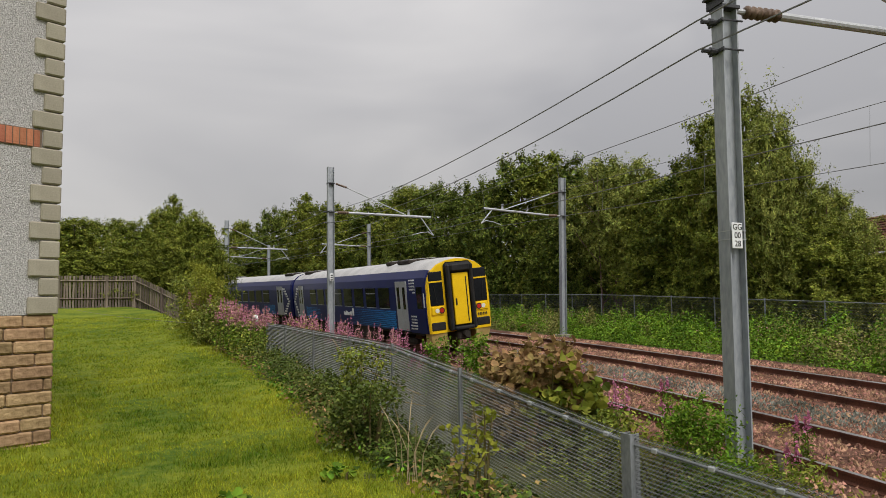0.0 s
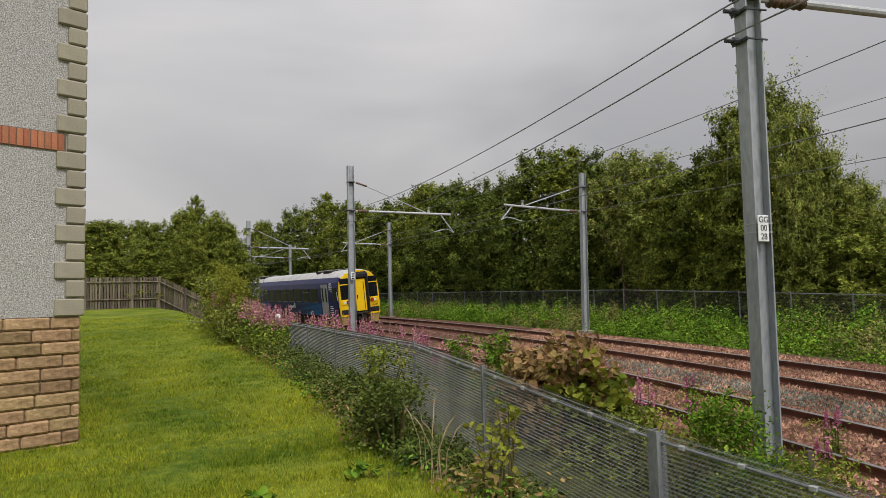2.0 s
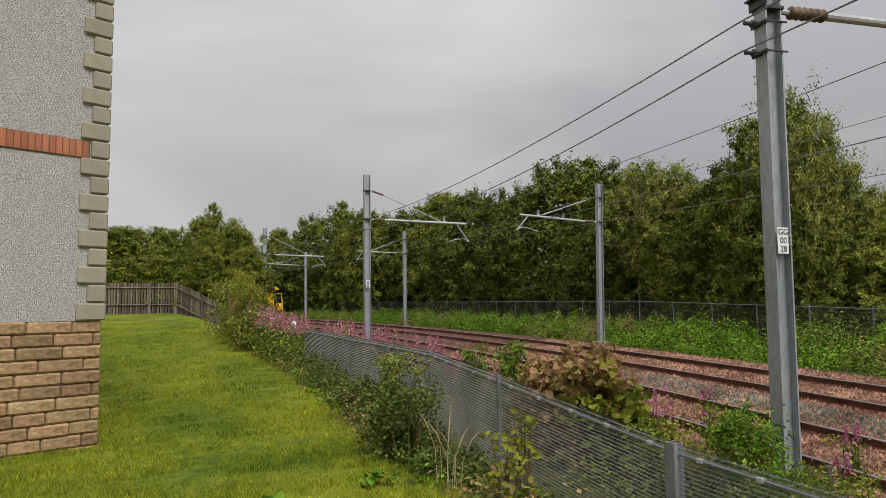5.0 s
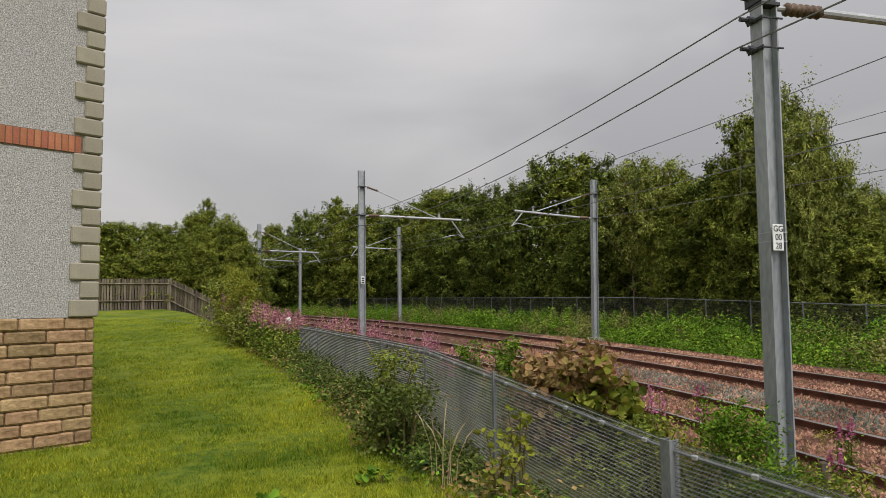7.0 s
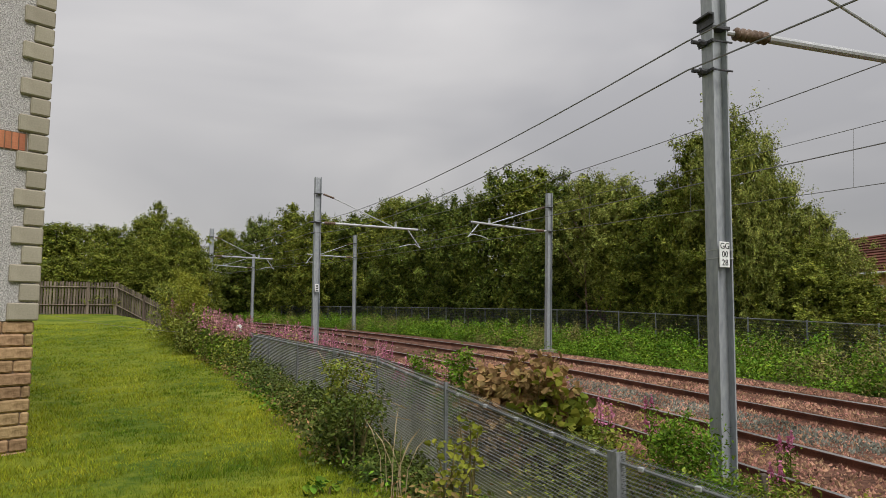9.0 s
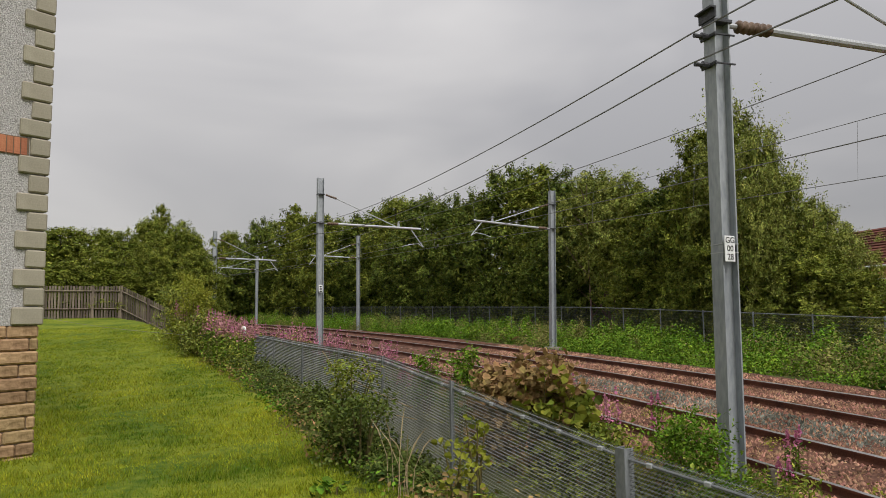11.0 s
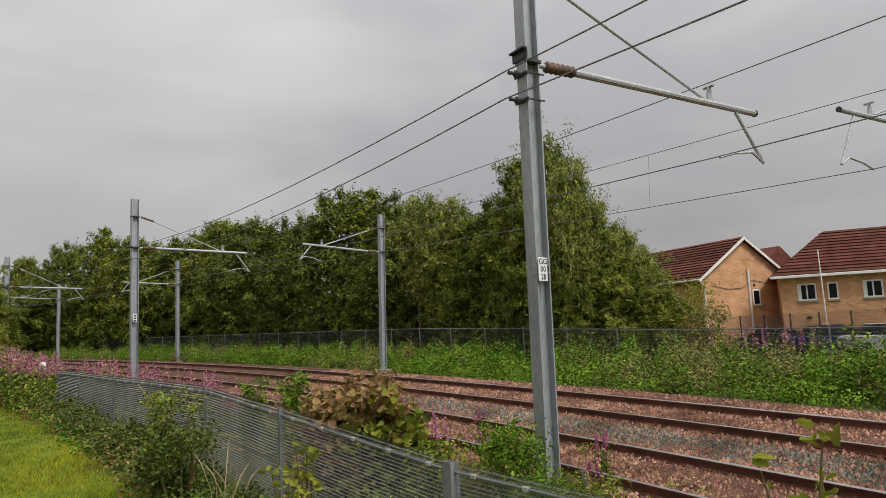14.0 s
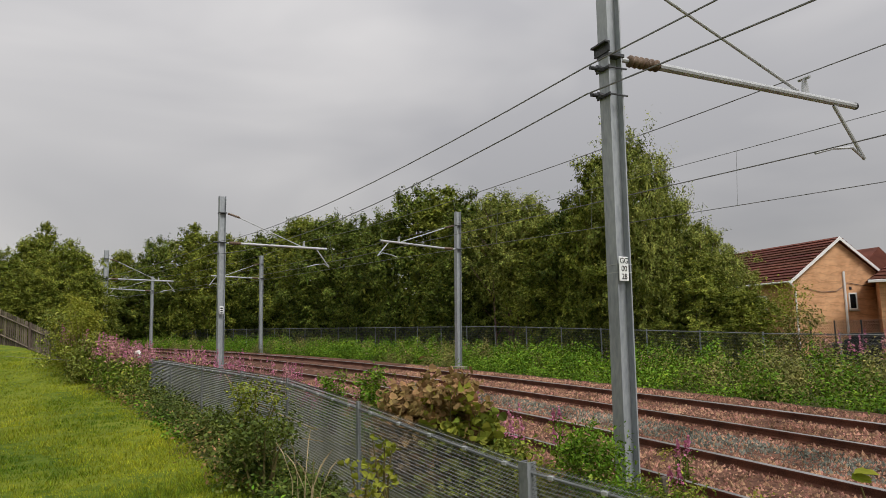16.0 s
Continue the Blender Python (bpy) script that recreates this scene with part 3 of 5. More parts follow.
for a, b in ((0, 1), (1, 2), (2, 4), (4, 8), (9, 7), (7, 3), (3, 5), (5, 6)):
    span(hang[a], hang[b], 0.06 if a == 7 else 0.22)
x0, y0 = plan_of(-15, -3)
for za, zb, zc, z0, dip in ((2.97, 3.69, 4.1, 1.6, 0.36), (2.65, 3.25, 3.7, 0.9, 0.46)):
    pa, pb, pc = (arm_point(m, -0.28, z) for m, z in ((m1, za), (m2, zb), (m4, zc)))
    wire("feeder_wire", (x0, y0, z0), pa, 0.12, 0.009, "feeder wire slung between the masts")
    wire("feeder_wire", pa, pb, dip, 0.009, "feeder wire slung between the masts")
    wire("feeder_wire", pb, pc, 0.2, 0.011, "feeder wire slung between the masts")


# ---- chain-link fence beside the lawn ----
def chain_panel(a, b, za, zb, ga, gb, pitch=0.034, r=0.0037):
    """Woven zigzag wires between two posts, with barbed ends along the top."""
    a, b = Vector((a[0], a[1], 0)), Vector((b[0], b[1], 0))
    L = (b - a).length
    ux, uy = (b - a).x / L, (b - a).y / L
    cols = int(L / pitch)
    V, F = [], []
    tri = [(math.cos(t), math.sin(t)) for t in (0.5, 2.6, 4.7)]
    for i in range(cols):
        f = (i + 0.5) / cols
        top, bot = za + (zb - za) * f, ga + (gb - ga) * f
        rows = int((top - bot) / (pitch * 0.5))
        k = len(V)
        for j in range(rows + 1):
            u = (i + 0.5 + (0.56 if (j % 2) else -0.56)) * L / cols
            z = top + 0.05 - j * pitch * 0.5
            nn = 0.002 * (1 if j % 2 else -1)
            for c, s in tri:
                V.append((a.x + ux * u - uy * (nn + r * c), a.y + uy * u + ux * (nn + r * c), z + r * s))
        for j in range(rows):
            for q in range(3):
                p0, p1 = k + 3 * j + q, k + 3 * j + (q + 1) % 3
                F.append((p0, p1, p1 + 3, p0 + 3))
    s = Shape()
    s.v, s.f = V, F
    return s


fence = empty("chain_link_fence", Matrix(), "grey chain-link fence with steel posts between lawn and railway", "fence")
for i, (x, y, top) in enumerate(POSTS):
    g = gz(x, y)
    big = i in (2,)
    w = 0.05 if big else 0.02
    nxt = POSTS[min(i + 1, len(POSTS) - 1)]
    prv = POSTS[max(i - 1, 0)]
    turn = math.degrees(math.atan2(nxt[1] - prv[1], nxt[0] - prv[0]))
    pst = Shape().box(-w, -w + 0.008, -w, w, g - 0.4, top + 0.05).box(w - 0.008, w, -w, w, g - 0.4, top + 0.05).box(-w + 0.008, w - 0.008, w - 0.008, w, g - 0.4, top + 0.05).make("post", POSTM, fence)
    pst.matrix_basis = pose(x, y, 0, 0, 0, turn)
    if i + 1 < len(POSTS):
        x2, y2, t2 = nxt
        g2 = gz(x2, y2)
        chain_panel((x, y), (x2, y2), top, t2, max(g - 0.02, top - 1.6), max(g2 - 0.02, t2 - 1.6)).make("mesh_panel", FENCEWIRE, fence)
        rail = Shape().tube([(x, y, top - 0.03), (x2, y2, t2 - 0.03)], 0.012, 8).make("top_rail", POSTM, fence)
        for k in range(5):
            f = (k + 0.5) / 5
            px_, py_, pz_ = x + (x2 - x) * f, y + (y2 - y) * f, top + (t2 - top) * f - 0.03
            Shape().box(-0.028, 0.028, -0.02, 0.02, -0.018, 0.018, 0.005, pose(px_, py_, pz_, 0, 0, turn)).make("rail_clip", GALV_LIGHT, rail)
        for dz in (0.55, 1.05, 1.45):
            Shape().tube([(x, y, max(top - dz, g)), (x2, y2, max(t2 - dz, g2))], 0.003, 4).make("strain_wire", FENCEWIRE, fence)

# ---- far boundary fence beyond the tracks ----
far_fence = empty("mesh_fence", Matrix(), "grey mesh fence with thin posts in front of the trees", "fence")
fs = list(np.arange(-14, 84, 2.6))
tops = [(*plan_of(s, 12.2), np.interp(s, [-14, 8, 16, 33, 60, 84], [-0.45, -0.42, -0.32, 0.28, 0.68, 1.0])) for s in fs]
for i, (x, y, top) in enumerate(tops):
    g = gz(x, y)
    Shape().tube([(x, y, g - 0.3), (x, y, top + 0.06)], 0.03, 6).make("post", POSTM, far_fence)
    if i + 1 < len(tops):
        x2, y2, t2 = tops[i + 1]
        Shape().tube([(x, y, top), (x2, y2, t2)], 0.018, 6).make("top_rail", POSTM, far_fence)
        chain_panel((x, y), (x2, y2), top, t2, g, gz(x2, y2), 0.115, 0.0095).make("mesh_panel", FENCEMESH, far_fence)

# ---- board fence at the head of the lawn ----
wood = empty("board_fence", Matrix(), "weathered brown vertical board fence along the lawn", "fence")
CORNER = (-17.4, 40.4)
runs = [((-29.5, 34.4), CORNER, 1.75, 1.78, -0.1, 0.0), (CORNER, (-13.2, 37.9), 1.78, 0.15, -0.05, -1.5)]
board_data = Shape().box(-0.048, 0.048, -0.011, 0.011, 0, 1, 0.004).data("board", WOOD)
for (ax, ay), (bx, by), ta, tb, ba, bb in runs:
    L = math.hypot(bx - ax, by - ay)
    turn = math.degrees(math.atan2(by - ay, bx - ax))
    n = int(L / 0.145)
    for i in range(n + 1):
        f = i / n
        x, y = ax + (bx - ax) * f, ay + (by - ay) * f
        t, b = ta + (tb - ta) * f + random.uniform(-0.02, 0.02), ba + (bb - ba) * f - 0.3
        ob = new("board", board_data)
        ob.matrix_basis = pose(x, y, b, 0, random.uniform(-0.6, 0.6), turn) @ Matrix.Diagonal((1, 1, t - b, 1))
        ob.parent = wood
    for i in range(int(L / 2.4) + 1):
        f = min(1.0, i * 2.4 / L)
        x, y = ax + (bx - ax) * f, ay + (by - ay) * f
        p = Shape().box(-0.06, 0.06, -0.06, 0.06, ba + (bb - ba) * f - 0.6, ta + (tb - ta) * f + 0.03, 0.01).make("post", WOOD, wood)
        p.matrix_basis = pose(x + 0.06 * math.sin(radians(turn)), y - 0.06 * math.cos(radians(turn)), 0, 0, 0, turn)
    for dz in (0.3, 1.3):
        Shape().tube([(ax, ay - 0.05, ta - dz), (bx, by - 0.05, tb - dz)], 0.045, 4).make("fence_rail", WOOD, wood)


# ---- corner of the rendered house beside the lawn ----
HX, HY, HZ = -4.597, 8.485, -1.6
house = empty("apartment_house", pose(HX, HY, HZ, 0, 0, 48 - 180), "rendered house with cast quoins and a buff stone base", "house")
# local x runs along the wall towards the eye's side, local y into the house
BASE_H = 1.52
Shape().box(0.02, 12, -9.5, -0.03, -0.5, BASE_H).make("base_core", MORTAR, house)
Shape().box(0.015, 12, -9.5, -0.015, BASE_H, 9.0).make("wall", RENDERM, house, "grey-white roughcast wall")
ch = BASE_H / 10
block_kinds = {}


def block(length, depth, h, name, mat, bev):
    key = (round(length, 3), round(depth, 3), round(h, 3), name)
    if key not in block_kinds:
        block_kinds[key] = Shape().box(0, length, -depth, 0, 0, h, bev).data(name, mat)
    return block_kinds[key]


rb = random.Random(7)
for c in range(11):
    z = (c - 1) * ch
    x = 0.0
    first = True
    while x < 4.0:
        ln = rb.choice((0.10, 0.2)) if first and c % 2 else rb.choice((0.44, 0.44, 0.34, 0.5))
        first = False
        ob = new("stone_block", block(ln - 0.008, 0.12, ch - 0.008, "stone_block", BLOCK, 0.02))
        ob.matrix_basis = pose(x + 0.002, rb.uniform(-0.004, 0.018), z + 0.006, rb.uniform(-2.0, 2.0), 0, 0)
        ob.parent = house
        x += ln
    y = 0.13
    while y < 2.0:
        ob = new("stone_block", block(0.11, 0.42, ch - 0.012, "stone_block", BLOCK, 0.012))
        ob.matrix_basis = pose(-0.004, -y, z + 0.006)
        ob.parent = house
        y += 0.434
qh = 0.2265
for k in range(33):
    wide = k % 2 == 0
    ln, dp = (0.34, 0.22) if wide else (0.22, 0.34)
    ob = new("quoin", block(ln, dp, qh - 0.016, "quoin", QUOIN, 0.016))
    ob.matrix_basis = pose(-0.03, 0.03, BASE_H + 0.004 + k * qh)
    ob.parent = house
z = BASE_H + 8.75 * qh + 0.05
for k in range(40):
    ob = new("soldier_brick", block(0.065, 0.1, 0.205, "soldier_brick", REDBRICK, 0.004))
    ob.matrix_basis = pose(0.225 + k * 0.075, 0.006, z)
    ob.parent = house
Shape().box(0.2, 3.3, -0.05, -0.004, z - 0.01, z + 0.215).make("brick_bed", MORTAR, house)
vent = Shape().box(0, 0.21, -0.05, 0.014, 0, 0.135, 0.006).make("air_brick", REDBRICK, house, "terracotta air brick")
vent.matrix_basis = pose(1.2, 0, BASE_H - 4 * ch + 0.006)
# raised black squares stand in for the shade inside the brick's holes
for i in range(5):
    for j in range(4):
        Shape().box(0.025 + i * 0.035, 0.045 + i * 0.035, 0.0145, 0.0165, 0.02 + j * 0.028, 0.036 + j * 0.028).make("vent_hole", BLACK, vent)
Shape().box(-0.3, 12.2, -9.8, 0.3, 9.0, 9.2).make("roof_slab", PANTILE, house)


# ---- plants ----
def leaf_mesh(name, P, size, mat, g, up=0.5, aspect=0.6, out_dir=None, broad=False):
    """Leaves at the places P, each turned at random, more or less face up: plain four-cornered blades, or broad ones of two toothed halves folded at the midrib."""
    n = len(P)
    nrm = g.normal(size=(n, 3))
    nrm[:, 2] = np.abs(nrm[:, 2]) + up
    if out_dir is not None:
        nrm += out_dir
    nrm /= np.linalg.norm(nrm, axis=1)[:, None]
    t = np.cross(nrm, g.normal(size=(n, 3)))
    t /= np.linalg.norm(t, axis=1)[:, None]
    w = np.cross(nrm, t)
    sz = (size * g.uniform(0.6, 1.35, n))[:, None]
    if broad:
        half = [(-0.5, 0.0, 0.0), (-0.42, 0.34, 0.10), (-0.12, 0.5, 0.14), (0.02, 0.36, 0.09), (0.26, 0.34, 0.06), (0.5, 0.0, -0.10)]
        outline = half + [(a_, -b_, c_) for a_, b_, c_ in half[1:-1]]
        V = np.stack([P + t * sz * a_ + w * sz * (b_ * aspect * 1.25) + nrm * sz * c_ for a_, b_, c_ in outline], 1)
        k = np.arange(n)[:, None] * 10
        F = np.concatenate([k + np.array([[0, 5, 4, 3, 2, 1]]), k + np.array([[0, 6, 7, 8, 9, 5]])]).tolist()
    else:
        V = np.stack([P - t * sz * 0.5, P + w * sz * aspect * 0.5 + nrm * sz * 0.06, P + t * sz * 0.5, P - w * sz * aspect * 0.5 + nrm * sz * 0.06], 1)
        F = np.arange(4 * n).reshape(-1, 4).tolist()
    me = bpy.data.meshes.new(name)
    me.from_pydata(V.reshape(-1, 3).tolist(), [], F)
    me.materials.append(mat)
    return me


def spray_mesh(name, P, size, mat, g, face, aspect=0.55):
    """Small pointed leaves, one triangle each, facing more or less along face."""
    n = len(P)
    nrm = g.normal(size=(n, 3)) * 0.75 + face
    nrm /= np.linalg.norm(nrm, axis=1)[:, None]
    t = np.cross(nrm, g.normal(size=(n, 3)))
    t /= np.linalg.norm(t, axis=1)[:, None]
    w = np.cross(nrm, t)
    sz = (size * g.uniform(0.65, 1.35, n))[:, None]
    V = np.stack([P - t * sz * 0.45 - w * sz * aspect * 0.5, P - t * sz * 0.45 + w * sz * aspect * 0.5, P + t * sz * 0.62], 1)
    me = bpy.data.meshes.new(name)
    me.from_pydata(V.reshape(-1, 3).tolist(), [], np.arange(3 * n).reshape(-1, 3).tolist())
    me.materials.append(mat)
    return me


def tree_variant(seed, mat, h=10.0, r=3.2, low=0.12, leaf=0.16, clumps=130, twigs=7, per=22, limbs=11, narrow=1.0, bark=BARK, stems=1, droop=0.2, shoot=1.0, core=2200):
    """A broadleaf tree: tapered trunk, limbs, and a crown of leafy twigs that radiate from boughs, with gaps and an uneven edge. Stands at the origin."""
    g, rr = np.random.default_rng(seed), random.Random(seed)
    t = empty("tree", Matrix(), "leafy green broadleaf tree behind the mesh fence", "tree", "trees along the railway")
    wood_ = Shape()
    tips = []
    for k in range(stems):
        bx, by = (0, 0) if stems == 1 else (rr.uniform(-0.8, 0.8), rr.uniform(-0.8, 0.8))
        lean_x, lean_y = rr.uniform(-0.6, 0.6) * (1 + 0.6 * (stems > 1)), rr.uniform(-0.6, 0.6)
        path = [Vector((bx + lean_x * f + 0.12 * math.sin(5 * f + seed + k), by + lean_y * f, -0.3 + h * 0.9 * f)) for f in (0, 0.15, 0.3, 0.5, 0.7, 0.9, 1)]
        wood_.tube(path, [0.16, 0.13, 0.11, 0.085, 0.06, 0.035, 0.012] if stems == 1 else [0.085, 0.075, 0.065, 0.05, 0.035, 0.02, 0.01], 6)
        for i in range(limbs):
            f = 0.2 + 0.72 * i / limbs
            j = f * (len(path) - 1)
            a = path[int(j)].lerp(path[min(int(j) + 1, len(path) - 1)], j % 1)
            ang = i * 2.4 + rr.uniform(-0.4, 0.4) + k
            ln = r * (0.95 - 0.55 * f) * rr.uniform(0.7, 1.1)
            b = a + Vector((math.cos(ang) * ln * 0.6, math.sin(ang) * ln * 0.6, ln * 0.45))
            c = a + Vector((math.cos(ang) * ln, math.sin(ang) * ln, ln * 0.8))
            wood_.tube([a, b, c], [0.045, 0.03, 0.008], 4)
            tips.append(c)
    wood_.make("trunk", bark, t)
    # boughs: places on uneven lobes of the crown, most of them near its outside
    lobes = [(rr.uniform(0, 6.28), low + (1 - low) * rr.random(), rr.uniform(0.1, 0.42)) for _ in range(11)]
    C = []
    for i in range(clumps):
        f = low + (1 - low) * g.random() ** 0.8
        prof = math.sin(math.pi * min(1, (f - low) / (1 - low) * 0.78 + 0.2)) ** 0.65
        a = g.uniform(0, 2 * math.pi)
        bulge = 0.78 + sum(w_ * math.exp(-((f - f_) / 0.1) ** 2 - (((a - a_ + 3.14) % 6.28 - 3.14) / 0.6) ** 2) for a_, f_, w_ in lobes)
        rad = r * narrow * prof * min(1.2, bulge) * (0.3 + 0.7 * g.random() ** 0.35)
        C.append((rad * math.cos(a), rad * math.sin(a), h * f * 0.93))
    C = np.array(C + [tuple(q) for q in tips])
    m = len(C)
    out_ = C - np.array([0, 0, h * 0.45])
    out_[:, 2] *= 0.45
    out_ /= np.linalg.norm(out_, axis=1)[:, None] + 1e-6
    d = np.repeat(out_, twigs, 0) * 0.75 + g.normal(size=(m * twigs, 3)) * 0.62 + np.array([0, 0, 0.42])
    d /= np.linalg.norm(d, axis=1)[:, None]
    ln = g.uniform(0.4, 1.05, m * twigs) * np.where(g.random(m * twigs) < 0.12, 1.5 * shoot, 1.0)
    f = g.random((m * twigs, per)) ** 0.7
    P = np.repeat(C, twigs, 0)[:, None] + d[:, None] * (ln[:, None] * f)[..., None] + g.normal(size=(m * twigs, per, 3)) * 0.085
    P[..., 2] -= droop * f ** 2 * ln[:, None]
    P = P.reshape(-1, 3)
    face = np.repeat(d, per, 0) * 0.9 + np.array([0, 0, 0.75])
    sizes = np.full(len(P), leaf)
    # leaves in the shade inside the crown
    q = g.random(core)
    ca, cr_, cf = g.uniform(0, 6.283, core), np.sqrt(g.random(core)) * 0.62 * r * narrow, low + 0.02 + (0.86 - low) * q
    cr_ *= np.sin(np.pi * np.minimum(1, (cf - low) / (1 - low) * 0.78 + 0.2)) ** 0.65
    P = np.vstack([P, np.column_stack([cr_ * np.cos(ca), cr_ * np.sin(ca), h * cf])])
    face = np.vstack([face, g.normal(size=(core, 3)) * 0.6])
    sizes = np.concatenate([sizes, np.full(core, 0.36)])
    P[:, 2] = np.maximum(P[:, 2], 0.1)
    cr = new("crown", spray_mesh("crown", P, sizes, mat, g, face))
    cr.parent = t
    return t


variants = [tree_variant(11, LEAF, r=3.4, low=0.16), tree_variant(12, LEAF, r=3.0, low=0.26, narrow=0.85, clumps=115, stems=2, bark=BARK_PINK),
            tree_variant(13, LEAF_OLIVE, r=3.3, low=0.14), tree_variant(14, LEAF, r=3.8, low=0.12, clumps=150),
            tree_variant(15, LEAF_LIGHT, r=3.0, low=0.3, leaf=0.13, clumps=115, stems=5, limbs=6, droop=0.35, shoot=1.3, bark=BARK_PINK), tree_variant(16, LEAF_OLIVE, r=2.6, narrow=0.8, clumps=90, droop=0.45, shoot=1.4),
            tree_variant(17, LEAF_LIGHT, r=3.3, low=0.1, leaf=0.13, clumps=125, twigs=9, per=24, shoot=1.9, core=1400), tree_variant(18, LEAF_OLIVE, r=3.3, low=0.06, leaf=0.14, clumps=165, twigs=8, per=22), tree_variant(19, LEAF_OLIVE, r=3.4, low=0.05, leaf=0.135, clumps=150)]
# azimuth, distance, height over the eye, variant, spread
TREES = [(-15.6, 94, 11.4, 2, 1.1), (-13, 92, 13.2, 0, 1.1), (-10.6, 82, 13.6, 5, 1.3), (-8.6, 76, 11.5, 2, 1.2), (-6.6, 78.5, 11.3, 3, 1.2), (-4.5, 74, 11.8, 0, 1.25), (-2.2, 69, 12.2, 2, 1.24), (0.2, 63.5, 11.5, 3, 1.15),
         (2.6, 59, 10.6, 0, 1.07), (4.9, 55, 10, 3, 1), (7.4, 52, 11.8, 0, 1.09), (9.8, 50, 11.3, 5, 1.35), (12.2, 46, 9.9, 0, 1), (14.2, 43.5, 9.3, 4, 0.91), (16.5, 41, 8.6, 4, 0.85), (18.4, 40, 7, 2, 0.85),
         (20.4, 38, 7.6, 0, 0.8), (22.4, 36, 9.3, 7, 0.75), (24.7, 35, 10.4, 6, 0.78), (26.6, 32.5, 8.3, 6, 0.51), (28.4, 32.5, 6.4, 6, 0.5), (30, 33, 5, 4, 0.55), (31.7, 33.5, 3.9, 4, 0.5), (33, 32, 1.6, 2, 0.5),
         (29.4, 32, 3.4, 7, 0.66), (25.9, 34, 5.1, 7, 0.78), (22.8, 36, 4.8, 7, 0.74), (19, 38.5, 4.7, 7, 0.76), (11, 46.5, 6.1, 3, 0.91), (3.4, 57.5, 7, 1, 1.01), (-0.8, 65.5, 7.8, 3, 1.11), (-5.4, 75.5, 8.7, 0, 1.14),
         (-9.6, 88, 9.8, 3, 1.1), (-13.8, 90, 9, 3, 1.1), (-11.5, 92, 10, 3, 1.3), (-17.2, 90, 7, 0, 1.3), (16.8, 52, 7, 3, 1.2), (26, 42, 7, 3, 1)]
# the clump of trees at the head of the lawn
LAWN_TREES = [(-29.5, 54, 6.0, 2, 1.0), (-27.3, 52, 6.2, 2, 0.9), (-25.2, 53, 6.4, 8, 0.9), (-23.4, 49, 5.8, 8, 0.8), (-21.6, 51, 6.9, 2, 0.75), (-20.8, 52, 8.3, 5, 0.55), (-19.6, 47, 6.4, 8, 0.7), (-18.6, 46, 5.6, 2, 0.62), (-18.0, 45, 4.2, 7, 0.5), (-24.2, 45.5, 3.6, 8, 0.6), (-20.6, 46.5, 3.6, 7, 0.5), (-27.0, 46, 3.4, 7, 0.6), (-31.5, 56, 6.5, 3, 1.0)]
for i, (a, d, top, v, wide) in enumerate(TREES + LAWN_TREES):
    x, y = d * math.sin(radians(a)), d * math.cos(radians(a))
    g = gz(x, y) - 0.1
    ob = variants[v]
    cp = copy_thing(ob, pose(x, y, g, 0, 0, i * 77.0))
    cp.scale = (wide, wide, (top - g) / 10.2)
    if i >= len(TREES):
        tagged(cp, "dense green tree behind the board fence", group="trees above the lawn")
    elif v == 4:
        tagged(cp, "pale green many-stemmed willow beside the railway fence")
for v in variants:
    for o in (*v.children_recursive, v):
        bpy.data.objects.remove(o)


def along(g, n, s0, s1, o0, o1, bias=1.0):
    s = s0 + (s1 - s0) * g.random(n) ** bias
    o = g.uniform(o0, o1, n)
    xy = np.array([plan_of(a, b) for a, b in zip(s, o)])
    return s, o, xy


def mound(name, mat, centres, heights, radii, per, leaf, label, seed, category="shrub", up=0.4, aspect=0.6, kind="stuff", far=False):
    """A low growth of leaves in hummocks that stand on the ground: most leaves on the rounded outside of each, facing out and up."""
    g = np.random.default_rng(seed)
    C = np.repeat(np.asarray(centres, float), per, 0)
    H, R = np.repeat(heights, per), np.repeat(radii, per)
    a, e = g.uniform(0, 2 * np.pi, len(C)), np.arcsin(g.random(len(C)) ** 0.85)
    k = np.where(g.random(len(C)) < 0.78, g.uniform(0.8, 1.12, len(C)), g.uniform(0.2, 0.8, len(C)))
    dx, dy, dz = np.cos(e) * np.cos(a), np.cos(e) * np.sin(a), np.sin(e)
    bump = 1 + 0.22 * np.sin(3 * a + C[:, 0] * 7) * np.cos(2 * e + C[:, 1] * 5)
    x, y = C[:, 0] + R * dx * k * bump, C[:, 1] + R * dy * k * bump
    z = ground(x, y) + np.maximum(0.02, H * dz * k * bump)
    P, out_ = np.column_stack([x, y, z]), np.column_stack([dx, dy, dz])
    if far:
        me = spray_mesh(name, P, leaf, mat, g, out_ * 0.9 + np.array([0, 0, up]), aspect)
    else:
        me = leaf_mesh(name, P, leaf, mat, g, up * 0.5, aspect, out_ * 1.3)
    return tagged(new(name, me), label, category, kind=kind)


g0 = np.random.default_rng(21)
